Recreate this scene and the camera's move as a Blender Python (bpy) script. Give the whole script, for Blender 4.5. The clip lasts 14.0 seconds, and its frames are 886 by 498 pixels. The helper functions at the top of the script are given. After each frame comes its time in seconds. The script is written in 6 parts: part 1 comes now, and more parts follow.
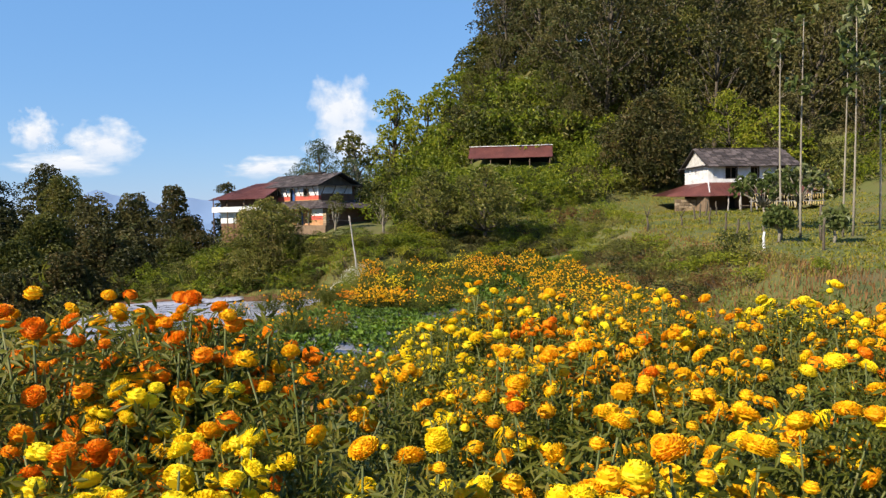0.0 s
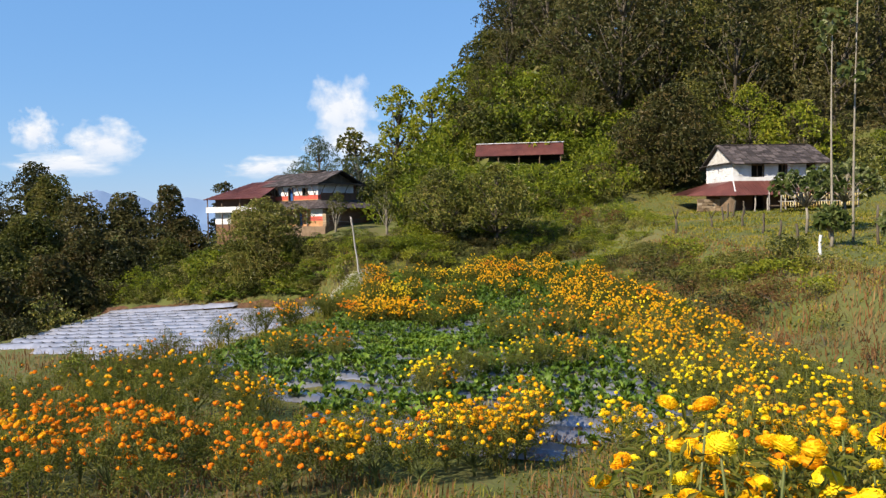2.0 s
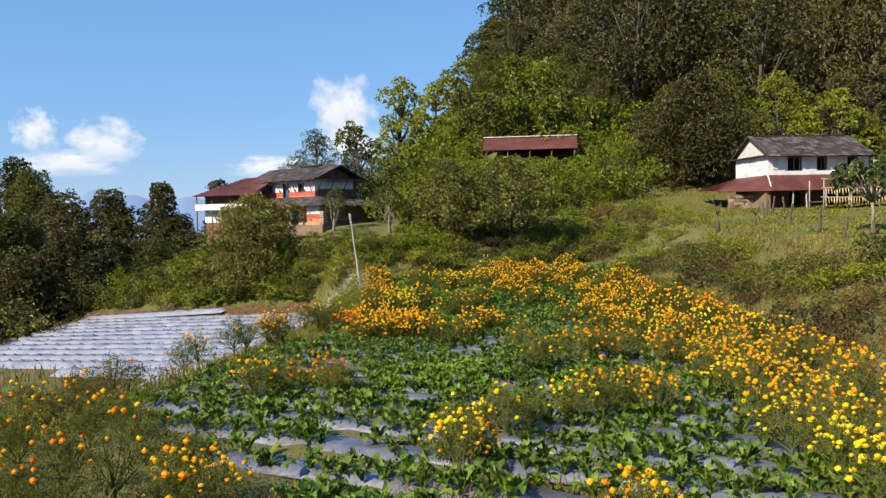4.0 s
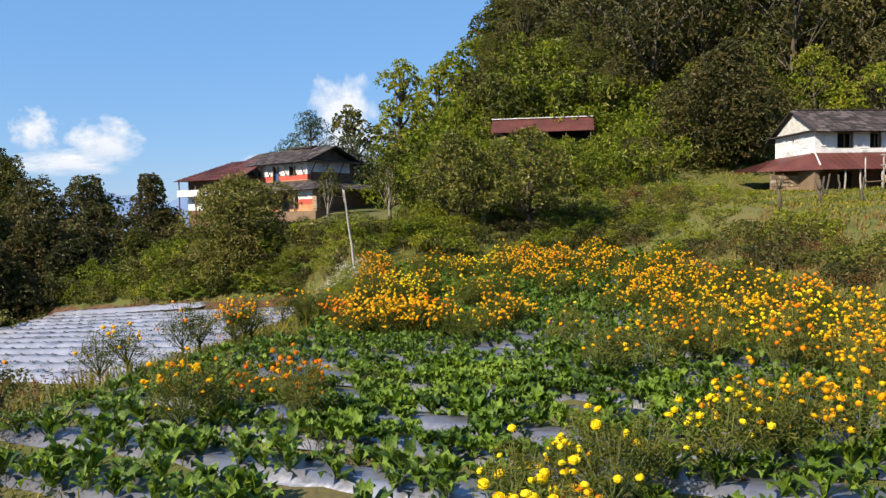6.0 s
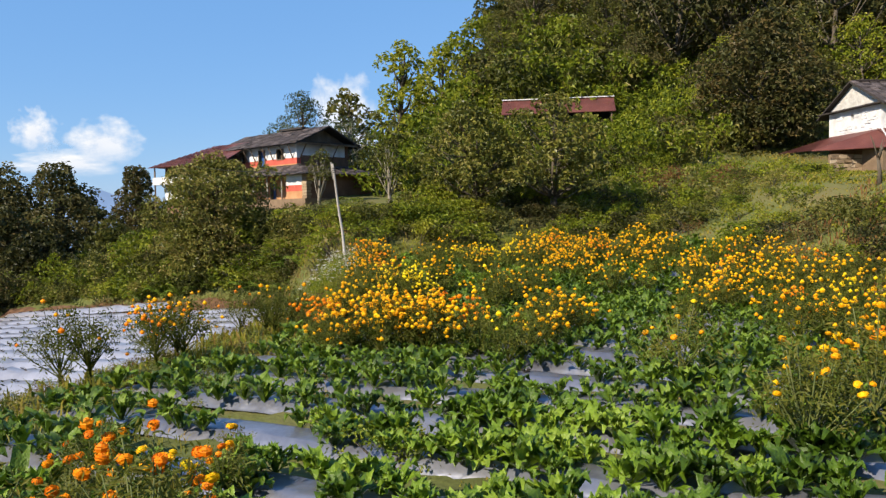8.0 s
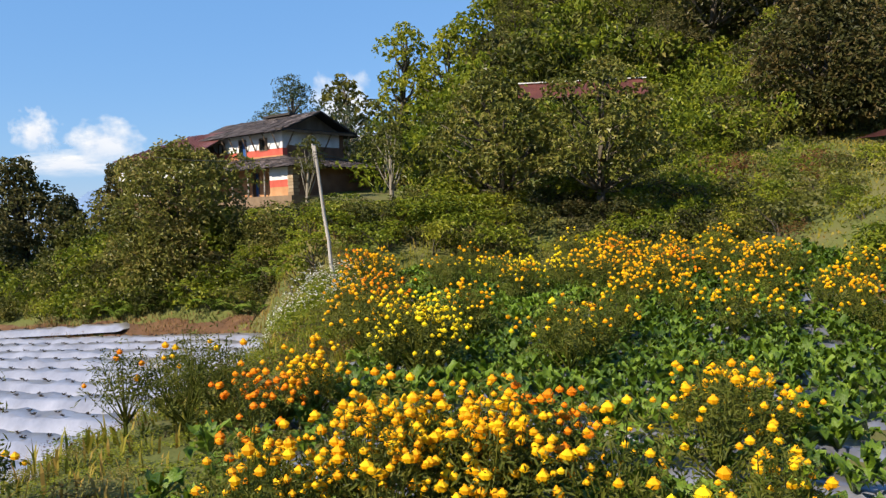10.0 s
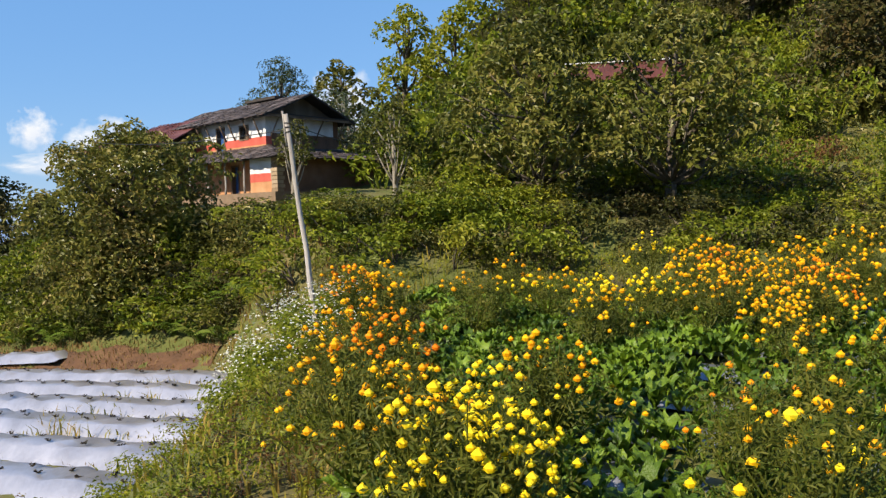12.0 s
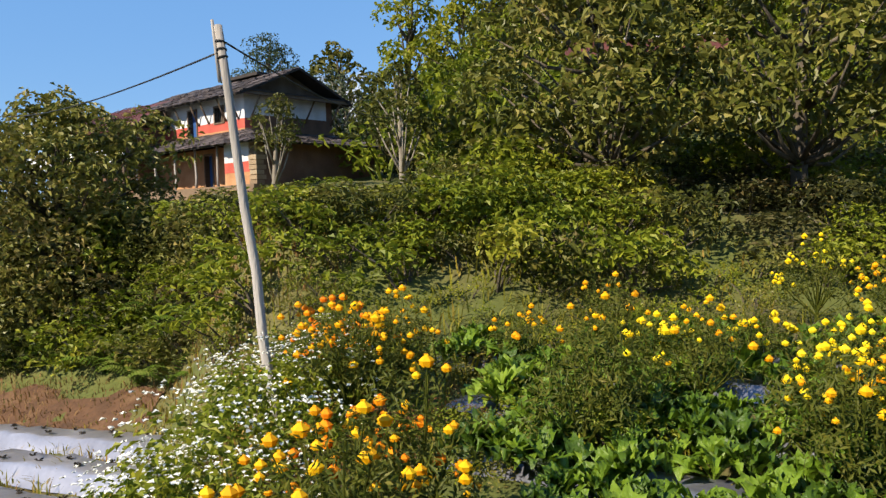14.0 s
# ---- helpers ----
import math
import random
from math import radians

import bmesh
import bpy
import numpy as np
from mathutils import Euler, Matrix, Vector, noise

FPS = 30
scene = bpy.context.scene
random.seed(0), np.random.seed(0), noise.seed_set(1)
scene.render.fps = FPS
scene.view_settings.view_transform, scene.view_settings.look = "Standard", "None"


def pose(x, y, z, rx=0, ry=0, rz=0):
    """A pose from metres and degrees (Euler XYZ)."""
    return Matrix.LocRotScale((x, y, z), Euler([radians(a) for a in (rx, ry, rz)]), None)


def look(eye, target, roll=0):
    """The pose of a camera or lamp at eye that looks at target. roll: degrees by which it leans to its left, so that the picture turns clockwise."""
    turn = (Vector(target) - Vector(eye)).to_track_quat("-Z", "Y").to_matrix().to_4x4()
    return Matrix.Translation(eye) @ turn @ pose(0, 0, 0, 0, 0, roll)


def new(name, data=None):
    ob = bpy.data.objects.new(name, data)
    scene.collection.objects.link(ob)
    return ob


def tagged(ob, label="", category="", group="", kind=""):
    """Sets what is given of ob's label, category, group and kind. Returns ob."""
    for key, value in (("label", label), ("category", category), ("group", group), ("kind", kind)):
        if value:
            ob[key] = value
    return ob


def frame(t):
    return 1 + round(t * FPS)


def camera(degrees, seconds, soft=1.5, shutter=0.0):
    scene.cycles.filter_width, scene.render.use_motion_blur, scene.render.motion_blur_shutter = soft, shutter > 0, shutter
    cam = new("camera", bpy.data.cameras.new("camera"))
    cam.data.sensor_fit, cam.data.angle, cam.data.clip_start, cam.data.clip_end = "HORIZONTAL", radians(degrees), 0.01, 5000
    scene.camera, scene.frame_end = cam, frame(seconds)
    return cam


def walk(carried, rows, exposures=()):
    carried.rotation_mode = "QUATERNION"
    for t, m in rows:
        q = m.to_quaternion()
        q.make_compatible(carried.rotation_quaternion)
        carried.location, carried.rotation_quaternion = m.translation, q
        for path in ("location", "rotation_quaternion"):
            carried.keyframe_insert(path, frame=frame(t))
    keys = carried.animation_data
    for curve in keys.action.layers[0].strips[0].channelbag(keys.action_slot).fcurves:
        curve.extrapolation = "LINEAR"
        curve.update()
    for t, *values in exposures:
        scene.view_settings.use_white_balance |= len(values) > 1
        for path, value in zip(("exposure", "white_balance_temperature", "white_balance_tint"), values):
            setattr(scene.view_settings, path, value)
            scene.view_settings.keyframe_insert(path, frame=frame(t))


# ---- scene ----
cam = camera(60.9, 14.0, soft=1.4)
walk(cam, [
    (0.0, look((0.542, -3.961, 4.875), (0.541, -1.963, 4.785), -1.00)),
    (0.5, look((0.382, -3.142, 4.893), (0.381, -1.144, 4.802), -1.00)),
    (1.0, look((0.236, -2.203, 4.921), (0.235, -0.205, 4.830), -1.00)),
    (1.5, look((0.112, -1.162, 4.934), (0.111, 0.836, 4.843), -1.00)),
    (2.0, look((-0.017, -0.077, 4.931), (-0.019, 1.921, 4.841), -1.00)),
    (2.5, look((-0.167, 1.058, 4.947), (-0.169, 3.056, 4.856), -1.00)),
    (3.0, look((-0.319, 2.234, 4.948), (-0.321, 4.232, 4.857), -1.00)),
    (5.5, look((-0.896, 9.448, 4.008), (-0.900, 11.445, 3.917), -1.00)),
    (6.0, look((-1.028, 10.915, 3.672), (-1.031, 12.913, 3.581), -1.00)),
    (6.5, look((-1.135, 12.472, 3.375), (-1.139, 14.470, 3.284), -1.10)),
    (7.0, look((-1.247, 14.066, 3.164), (-1.251, 16.064, 3.073), -1.10)),
    (7.5, look((-1.357, 15.742, 3.008), (-1.362, 17.740, 2.917), -1.10)),
    (8.0, look((-1.478, 17.464, 2.911), (-1.482, 19.462, 2.819), -1.10)),
    (10.5, look((-2.234, 26.834, 2.974), (-2.243, 28.831, 2.876), -1.55)),
    (11.0, look((-2.391, 28.439, 2.970), (-2.400, 30.437, 2.871), -1.60)),
    (11.5, look((-2.531, 30.063, 2.966), (-2.540, 32.061, 2.867), -1.60)),
    (12.0, look((-2.684, 31.685, 2.968), (-2.692, 33.683, 2.870), -1.60)),
    (12.5, look((-2.822, 33.293, 2.944), (-2.831, 35.290, 2.846), -1.65)),
    (13.0, look((-2.972, 34.844, 2.928), (-2.980, 36.842, 2.830), -1.70)),
    (13.5, look((-3.135, 36.441, 2.902), (-3.144, 38.439, 2.803), -1.70)),
    (14.0, look((-3.320, 38.020, 2.873), (-3.328, 40.018, 2.774), -1.70)),
])

# ---- light ----
SUN = Vector((-0.64, -0.52, 0.62)).normalized()
world = bpy.data.worlds.new("world")
scene.world = world
world.use_nodes = True
wn = world.node_tree
sky = wn.nodes.new("ShaderNodeTexSky")
sky.sky_type = "NISHITA"
sky.sun_disc = False
sky.sun_elevation = math.asin(SUN.z)
sky.sun_rotation = math.atan2(SUN.x, SUN.y)
sky.altitude = 300
sky.air_density = 1.2
sky.dust_density = 0.05
sky.ozone_density = 3.0
tint = wn.nodes.new("ShaderNodeMixRGB")
tint.inputs[0].default_value = 0.65
tint.inputs[2].default_value = (1.0, 2.68, 5.8, 1)
wn.links.new(sky.outputs[0], tint.inputs[1])
wn.links.new(tint.outputs[0], wn.nodes["Background"].inputs[0])
wn.nodes["Background"].inputs[1].default_value = 0.084
sun = new("sun", bpy.data.lights.new("sun", "SUN"))
sun.data.energy = 5.3
sun.data.angle = radians(0.6)
sun.data.color = (1.0, 0.875, 0.69)
sun.matrix_world = look(SUN * 100, (0, 0, 0))
scene.view_settings.exposure = 0.85

# ---- materials ----
def mat(name, stops, rough=0.7, scale=4.0, fine=40.0, bump=0.0, metal=0.0, source="noise", through_light=0.0, spec=0.3, stretch=(1, 1, 1), bump_scale=None):
    """A surface whose colour runs over stops by coarse noise, fine grain, or a random number per object or per island."""
    m = bpy.data.materials.new(name)
    m.use_nodes = True
    n, l = m.node_tree.nodes, m.node_tree.links
    b = n["Principled BSDF"]
    tc = n.new("ShaderNodeTexCoord")
    mp = n.new("ShaderNodeMapping")
    mp.inputs["Scale"].default_value = stretch
    l.new(tc.outputs["Object"], mp.inputs["Vector"])
    a = n.new("ShaderNodeTexNoise")
    a.inputs["Scale"].default_value = scale
    a.inputs["Detail"].default_value = 4
    l.new(mp.outputs[0], a.inputs["Vector"])
    g = n.new("ShaderNodeTexNoise")
    g.inputs["Scale"].default_value = fine
    g.inputs["Detail"].default_value = 3
    l.new(mp.outputs[0], g.inputs["Vector"])
    mix = n.new("ShaderNodeMath")
    mix.operation = "MULTIPLY_ADD"
    mix.inputs[1].default_value = 0.35
    l.new(g.outputs[0], mix.inputs[0])
    add = n.new("ShaderNodeMath")
    add.operation = "MULTIPLY_ADD"
    if source == "noise":
        add.inputs[1].default_value = 1.3
        add.inputs[2].default_value = -0.32
        l.new(a.outputs[0], add.inputs[0])
    else:
        r = n.new("ShaderNodeObjectInfo") if source == "object" else n.new("ShaderNodeNewGeometry")
        add.inputs[1].default_value = 0.75
        half = n.new("ShaderNodeMath")
        half.operation = "MULTIPLY_ADD"
        half.inputs[1].default_value = 0.5
        half.inputs[2].default_value = -0.3
        l.new(a.outputs[0], half.inputs[0])
        l.new(r.outputs["Random" if source == "object" else "Random Per Island"], add.inputs[0])
        l.new(half.outputs[0], add.inputs[2])
    l.new(add.outputs[0], mix.inputs[2])
    ramp = n.new("ShaderNodeValToRGB")
    els = ramp.color_ramp.elements
    while len(els) < len(stops):
        els.new(0.5)
    for i, c in enumerate(stops):
        els[i].position = 0.12 + 0.86 * i / max(1, len(stops) - 1)
        els[i].color = (*c, 1)
    l.new(mix.outputs[0], ramp.inputs[0])
    l.new(ramp.outputs[0], b.inputs["Base Color"])
    b.inputs["Roughness"].default_value = rough
    b.inputs["Metallic"].default_value = metal
    b.inputs["Specular IOR Level"].default_value = spec
    if bump:
        bp = n.new("ShaderNodeBump")
        bp.inputs["Strength"].default_value = bump
        bp.inputs["Distance"].default_value = 0.05
        bs = g
        if bump_scale:
            bs = n.new("ShaderNodeTexNoise")
            bs.inputs["Scale"].default_value = bump_scale
            l.new(mp.outputs[0], bs.inputs["Vector"])
        l.new(bs.outputs[0], bp.inputs["Height"])
        l.new(bp.outputs[0], b.inputs["Normal"])
    if through_light:
        t = n.new("ShaderNodeBsdfTranslucent")
        l.new(ramp.outputs[0], t.inputs["Color"])
        mx = n.new("ShaderNodeMixShader")
        mx.inputs[0].default_value = through_light
        l.new(b.outputs[0], mx.inputs[1])
        l.new(t.outputs[0], mx.inputs[2])
        l.new(mx.outputs[0], n["Material Output"].inputs[0])
    return m


def leafy(name, stops, rough=0.5, through_light=0.3, scale=0.5, spec=0.22):
    """Leaves whose colour runs over stops: leaf by leaf, plant by plant, and in drifts over the ground."""
    m = bpy.data.materials.new(name)
    m.use_nodes = True
    n, l = m.node_tree.nodes, m.node_tree.links
    b = n["Principled BSDF"]
    geo, info = n.new("ShaderNodeNewGeometry"), n.new("ShaderNodeObjectInfo")
    drift = n.new("ShaderNodeTexNoise")
    drift.inputs["Scale"].default_value = scale
    drift.inputs["Detail"].default_value = 3
    l.new(geo.outputs["Position"], drift.inputs["Vector"])
    total = None
    for out, k, c in ((geo.outputs["Random Per Island"], 0.5, -0.42), (info.outputs["Random"], 0.34, 0.0), (drift.outputs[0], 1.15, 0.0)):
        a = n.new("ShaderNodeMath")
        a.operation = "MULTIPLY_ADD"
        a.inputs[1].default_value, a.inputs[2].default_value = k, c
        l.new(out, a.inputs[0])
        if total:
            l.new(total, a.inputs[2])
        total = a.outputs[0]
    ramp = n.new("ShaderNodeValToRGB")
    els = ramp.color_ramp.elements
    while len(els) < len(stops):
        els.new(0.5)
    for i, c in enumerate(stops):
        els[i].position = 0.1 + 0.86 * i / (len(stops) - 1)
        els[i].color = (*c, 1)
    l.new(total, ramp.inputs[0])
    l.new(ramp.outputs[0], b.inputs["Base Color"])
    b.inputs["Roughness"].default_value = rough
    b.inputs["Specular IOR Level"].default_value = spec
    t = n.new("ShaderNodeBsdfTranslucent")
    l.new(ramp.outputs[0], t.inputs["Color"])
    mx = n.new("ShaderNodeMixShader")
    mx.inputs[0].default_value = through_light
    l.new(b.outputs[0], mx.inputs[1])
    l.new(t.outputs[0], mx.inputs[2])
    l.new(mx.outputs[0], n["Material Output"].inputs[0])
    return m


M_SOIL = mat("soil_and_turf", [(0.041, 0.0492, 0.0148), (0.082, 0.0943, 0.0205), (0.1066, 0.0943, 0.0328), (0.1148, 0.0656, 0.0328)], 0.95, 0.35, 9, 0.6)
M_GRASS = leafy("meadow_grass", [(0.075, 0.10, 0.009), (0.165, 0.172, 0.015), (0.25, 0.215, 0.027), (0.30, 0.195, 0.045)], 0.6, 0.35, 0.3)
M_DRY = leafy("dry_grass", [(0.1184, 0.0481, 0.0185), (0.1776, 0.0851, 0.0296), (0.2146, 0.1332, 0.0518), (0.1036, 0.0962, 0.0222)], 0.7, 0.25)
M_FOREST = leafy("forest_leaf", [(0.0275, 0.0340, 0.0082), (0.0652, 0.0741, 0.014), (0.1047, 0.1075, 0.0203), (0.1544, 0.1324, 0.0281)], 0.5)
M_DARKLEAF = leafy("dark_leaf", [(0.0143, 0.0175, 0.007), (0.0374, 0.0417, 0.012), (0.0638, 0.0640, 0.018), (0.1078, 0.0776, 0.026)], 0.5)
M_GREEN = leafy("bright_leaf", [(0.0536, 0.0795, 0.0073), (0.1296, 0.1643, 0.0117), (0.2010, 0.2247, 0.0161), (0.3039, 0.2896, 0.0292)], 0.5, 0.35)
M_OLIVE = leafy("olive_leaf", [(0.0436, 0.0516, 0.0116), (0.0991, 0.1080, 0.0199), (0.1705, 0.1657, 0.0299), (0.2855, 0.2280, 0.0746)], 0.42, 0.25)
M_RUST = leafy("rusty_leaf", [(0.0546, 0.0468, 0.0117), (0.1092, 0.0624, 0.0234), (0.156, 0.0702, 0.0234), (0.078, 0.0936, 0.0234)], 0.6)
M_BROWNLEAF = leafy("brownish_leaf", [(0.0468, 0.0429, 0.014), (0.078, 0.0741, 0.0234), (0.117, 0.0975, 0.0312), (0.078, 0.1014, 0.0273)], 0.55)
M_BARK = mat("bark", [(0.041, 0.0328, 0.0246), (0.0902, 0.0738, 0.0533), (0.164, 0.1394, 0.1066)], 0.9, 5, 40, 0.5, stretch=(1, 1, 0.25))
M_PALEBARK = mat("pale_bark", [(0.1148, 0.0902, 0.0656), (0.2296, 0.205, 0.164), (0.3444, 0.3116, 0.2624)], 0.85, 3, 40, 0.4, stretch=(1, 1, 0.3))
M_FEATHER = leafy("marigold_leaf", [(0.0417, 0.0573, 0.0066), (0.0795, 0.0946, 0.0113), (0.1251, 0.1305, 0.0173), (0.1814, 0.1584, 0.0298)], 0.55, 0.42, 3)
M_STEM = mat("marigold_stem", [(0.0492, 0.0738, 0.0205), (0.0984, 0.1148, 0.0328), (0.164, 0.1394, 0.0656)], 0.7, 6, 60)
M_YELLOW = mat("yellow_petals", [(0.78, 0.53, 0.006), (0.82, 0.63, 0.012), (0.83, 0.70, 0.03)], 0.6, 30, 120, 0, 0, "object", 0.25, 0.2)
M_AMBER = mat("amber_petals", [(0.756, 0.324, 0.0036), (0.792, 0.432, 0.0054), (0.81, 0.54, 0.009)], 0.6, 30, 120, 0, 0, "object", 0.25, 0.2)
M_ORANGE = mat("orange_petals", [(0.72, 0.19, 0.004), (0.80, 0.27, 0.005), (0.85, 0.36, 0.007)], 0.6, 30, 120, 0, 0, "object", 0.25, 0.2)
M_LETTUCE = mat("mustard_leaf", [(0.041, 0.082, 0.0057), (0.0861, 0.1517, 0.0082), (0.1394, 0.2214, 0.0139), (0.2214, 0.3034, 0.0287)], 0.45, 5, 40, 0.4, 0, "object", 0.3, 0.4)
M_PLASTIC = mat("mulch_film", [(0.30, 0.29, 0.32), (0.42, 0.41, 0.45), (0.55, 0.53, 0.57)], 0.3, 1.2, 9, 0.28, 0.6, spec=0.5, bump_scale=5)
M_OLDFILM = mat("old_mulch_film", [(0.12, 0.12, 0.15), (0.22, 0.23, 0.28), (0.40, 0.40, 0.47)], 0.36, 1.2, 9, 0.35, 0.65, spec=0.5, bump_scale=6)
M_REDSOIL = mat("red_earth", [(0.0492, 0.0262, 0.0148), (0.0984, 0.0492, 0.0246), (0.164, 0.0984, 0.0492)], 0.95, 1.5, 14, 0.9, bump_scale=5)
M_HOLE = mat("planting_hole_soil", [(0.0164, 0.0131, 0.0098), (0.041, 0.0328, 0.0246)], 0.95, 8, 50)
M_STRAW = mat("straw_petal_white", [(0.5332, 0.5332, 0.473), (0.688, 0.688, 0.6364)], 0.7, 8, 40)

# ---- helpers for building ----
rng = np.random.default_rng(7)


def mesh_of(name, verts, faces, material, smooth=False):
    me = bpy.data.meshes.new(name)
    me.from_pydata([tuple(v) for v in verts], [], [tuple(int(i) for i in f) for f in faces])
    for m in material if isinstance(material, (list, tuple)) else [material]:
        me.materials.append(m)
    if smooth:
        me.polygons.foreach_set("use_smooth", np.ones(len(me.polygons), dtype=bool))
    me.update()
    return me


def put(name, me, parent=None, m=None, label=""):
    ob = new(name, me)
    if parent is not None:
        ob.parent = parent
    if m is not None:
        ob.matrix_basis = m
    if label:
        ob["label"] = label
    return ob


def part(name, bm, material, parent=None, label="", smooth=False, m=None):
    me = bpy.data.meshes.new(name)
    bmesh.ops.recalc_face_normals(bm, faces=bm.faces)
    bm.to_mesh(me)
    bm.free()
    me.materials.append(material)
    if smooth:
        me.polygons.foreach_set("use_smooth", np.ones(len(me.polygons), dtype=bool))
    return put(name, me, parent, m, label)


def smooth_step(v):
    v = np.clip(v, 0, 1)
    return v * v * (3 - 2 * v)


def wave(x, y, s, k=0.0):
    return np.sin(x * s + 1.3 * k) * np.cos(y * s * 0.83 + 2.1 * k) + 0.5 * np.sin(x * s * 2.3 + y * s * 1.7 + k)


# ---- the lie of the land ----
def crest(y):
    return np.interp(y, [-20, 0, 10, 20, 32, 40, 43, 46, 50, 53, 60], [-14, -12, -10.0, -8.7, -6.6, -5.45, -5.1, -4.95, -5.7, -6.9, -8.2])


def field(y):
    return np.interp(y, [-30, 2.3, 4.6, 8.4, 11.8, 15.2, 19.4, 23.6, 27, 32, 36, 38.5, 41, 44, 47, 50, 60], [3.4, 3.2, 2.35, 1.68, 1.2, 0.95, 0.8, 0.55, 0.47, 0.3, 0.2, 0.22, 0.4, 0.64, 0.92, 1.15, 1.2])


def height(x, y):
    x, y = np.asarray(x, float), np.asarray(y, float)
    z = field(y)
    # the field tips up to a bank on its right, then a meadow shelf
    r = x - np.interp(y, [-10, 0, 10, 20, 30, 45], [12, 10, 9, 8, 6, 5.5])
    rise = np.interp(r, [0, 3, 8, 14, 60], [0, 0.7, 3.2, 4.6, 8])
    shelf = 3.0 + 0.055 * (y - 30) + 0.03 * (x - 15)
    up = np.minimum(z + rise, np.maximum(shelf, z))
    z = np.where(r > 0, up, z)
    # behind the field: a bank, then the slope
    b = np.clip(y - 49.3 - 0.1 * np.clip(x, -6, 14), 0, 60)
    slope = np.interp(x, [-40, -14, -5, 6, 30], [0.06, 0.09, 0.095, 0.285, 0.285])
    bank = np.interp(x, [-8, -3, 3, 8], [1.3, 1.2, 0.9, 0.3])
    back = field(49) + bank * smooth_step(b / 3.0) + slope * b
    z = np.where(b > 0, np.maximum(z, back), z)
    h = np.clip(y - 84, 0, 70)
    spread = smooth_step((x + 12 - 0.12 * (y - 84)) / 26)
    z = z + spread * (0.36 * h - 0.0006 * h * h)
    z = z + 0.28 * np.clip(x - 30, 0, 60) * smooth_step((y - 20) / 40)
    # the terrace below on the left, with its mulched beds
    low = -1.5 + 0.085 * np.clip(x + 9, -24, 6)
    far = y - (46.6 - 0.6 * x)
    lowbank = low + 0.6 * smooth_step(far / 2.2) + smooth_step((far - 2.0) / 4.0) * np.interp(x, [-40, -26, -14, -8], [0.4, 1.0, 3.6, 3.8]) + 0.1 * np.clip(far - 6, 0, 20)
    s = smooth_step((crest(y) - x) / 2.3)
    upper_back = np.where(far > 0, np.minimum(np.maximum(z, lowbank), lowbank + 0), lowbank)
    z = z * (1 - s) + upper_back * s
    # the hillside drops into the valley
    d = np.maximum(0, -31 - x + 0.05 * np.maximum(0, y - 60))
    z = z - np.minimum(0.32 * d, 160) - np.minimum(0.25 * np.maximum(0, y - 95) * (1 - spread), 150)
    return z


def H(x, y):
    return float(height(x, y))


def build_ground():
    xs = np.concatenate([[-2800, -1500, -800, -400, -240, -150, -100, -75, -60], np.arange(-50, -34, 2.0), np.arange(-34, 26, 0.5), np.arange(26, 60, 2.0), [62, 72, 90, 120, 170, 260, 500, 1000, 2800]])
    ys = np.concatenate([[-400, -120, -50, -25, -15], np.arange(-10, 72, 0.5), np.arange(72, 130, 2.0), [135, 145, 160, 190, 240, 320, 500, 900, 1600, 3000]])
    X, Y = np.meshgrid(xs, ys)
    Z = height(X, Y) + 0.05 * wave(X, Y, 1.7) * (np.abs(X) < 60) * (Y < 130) + 0.03 * wave(X, Y, 4.1, 2)
    nx = len(xs)
    verts = np.stack([X.ravel(), Y.ravel(), Z.ravel()], 1)
    i, j = np.meshgrid(np.arange(len(ys) - 1), np.arange(nx - 1), indexing="ij")
    a = (i * nx + j).ravel()
    faces = np.stack([a, a + 1, a + nx + 1, a + nx], 1)
    tagged(put("ground", mesh_of("ground", verts, faces, M_SOIL, True)), "terraced hillside of soil, turf and dry grass", "ground", kind="structure")


build_ground()

# ---- plants: building blocks ----
def unit(v):
    return v / np.maximum(1e-9, np.linalg.norm(v, axis=-1, keepdims=True))


def leaves(centres, normals, length, width, r, droop=0.15):
    """Folded leaf blades, four corners each, as verts and faces."""
    n = len(centres)
    t = unit(np.cross(normals, unit(r.normal(size=(n, 3)))))
    s = np.cross(normals, t)
    L = (length * r.uniform(0.65, 1.3, n))[:, None]
    W = (width * r.uniform(0.65, 1.3, n))[:, None]
    base, tip = centres - t * L / 2, centres + t * L / 2 - normals * L * droop
    mid = centres + t * L * 0.05 + normals * L * 0.06
    lift = normals * W * 0.25
    v = np.stack([base, mid + s * W / 2 + lift, tip, mid - s * W / 2 + lift], 1).reshape(-1, 3)
    k = np.arange(n)[:, None] * 4
    return v, np.concatenate([k + [0, 1, 2], k + [0, 2, 3]], 0)


def join(*parts):
    vs, fs, o = [], [], 0
    for v, f in parts:
        vs.append(np.asarray(v))
        fs += [tuple(int(i) + o for i in q) for q in f]
        o += len(v)
    return np.concatenate(vs), fs


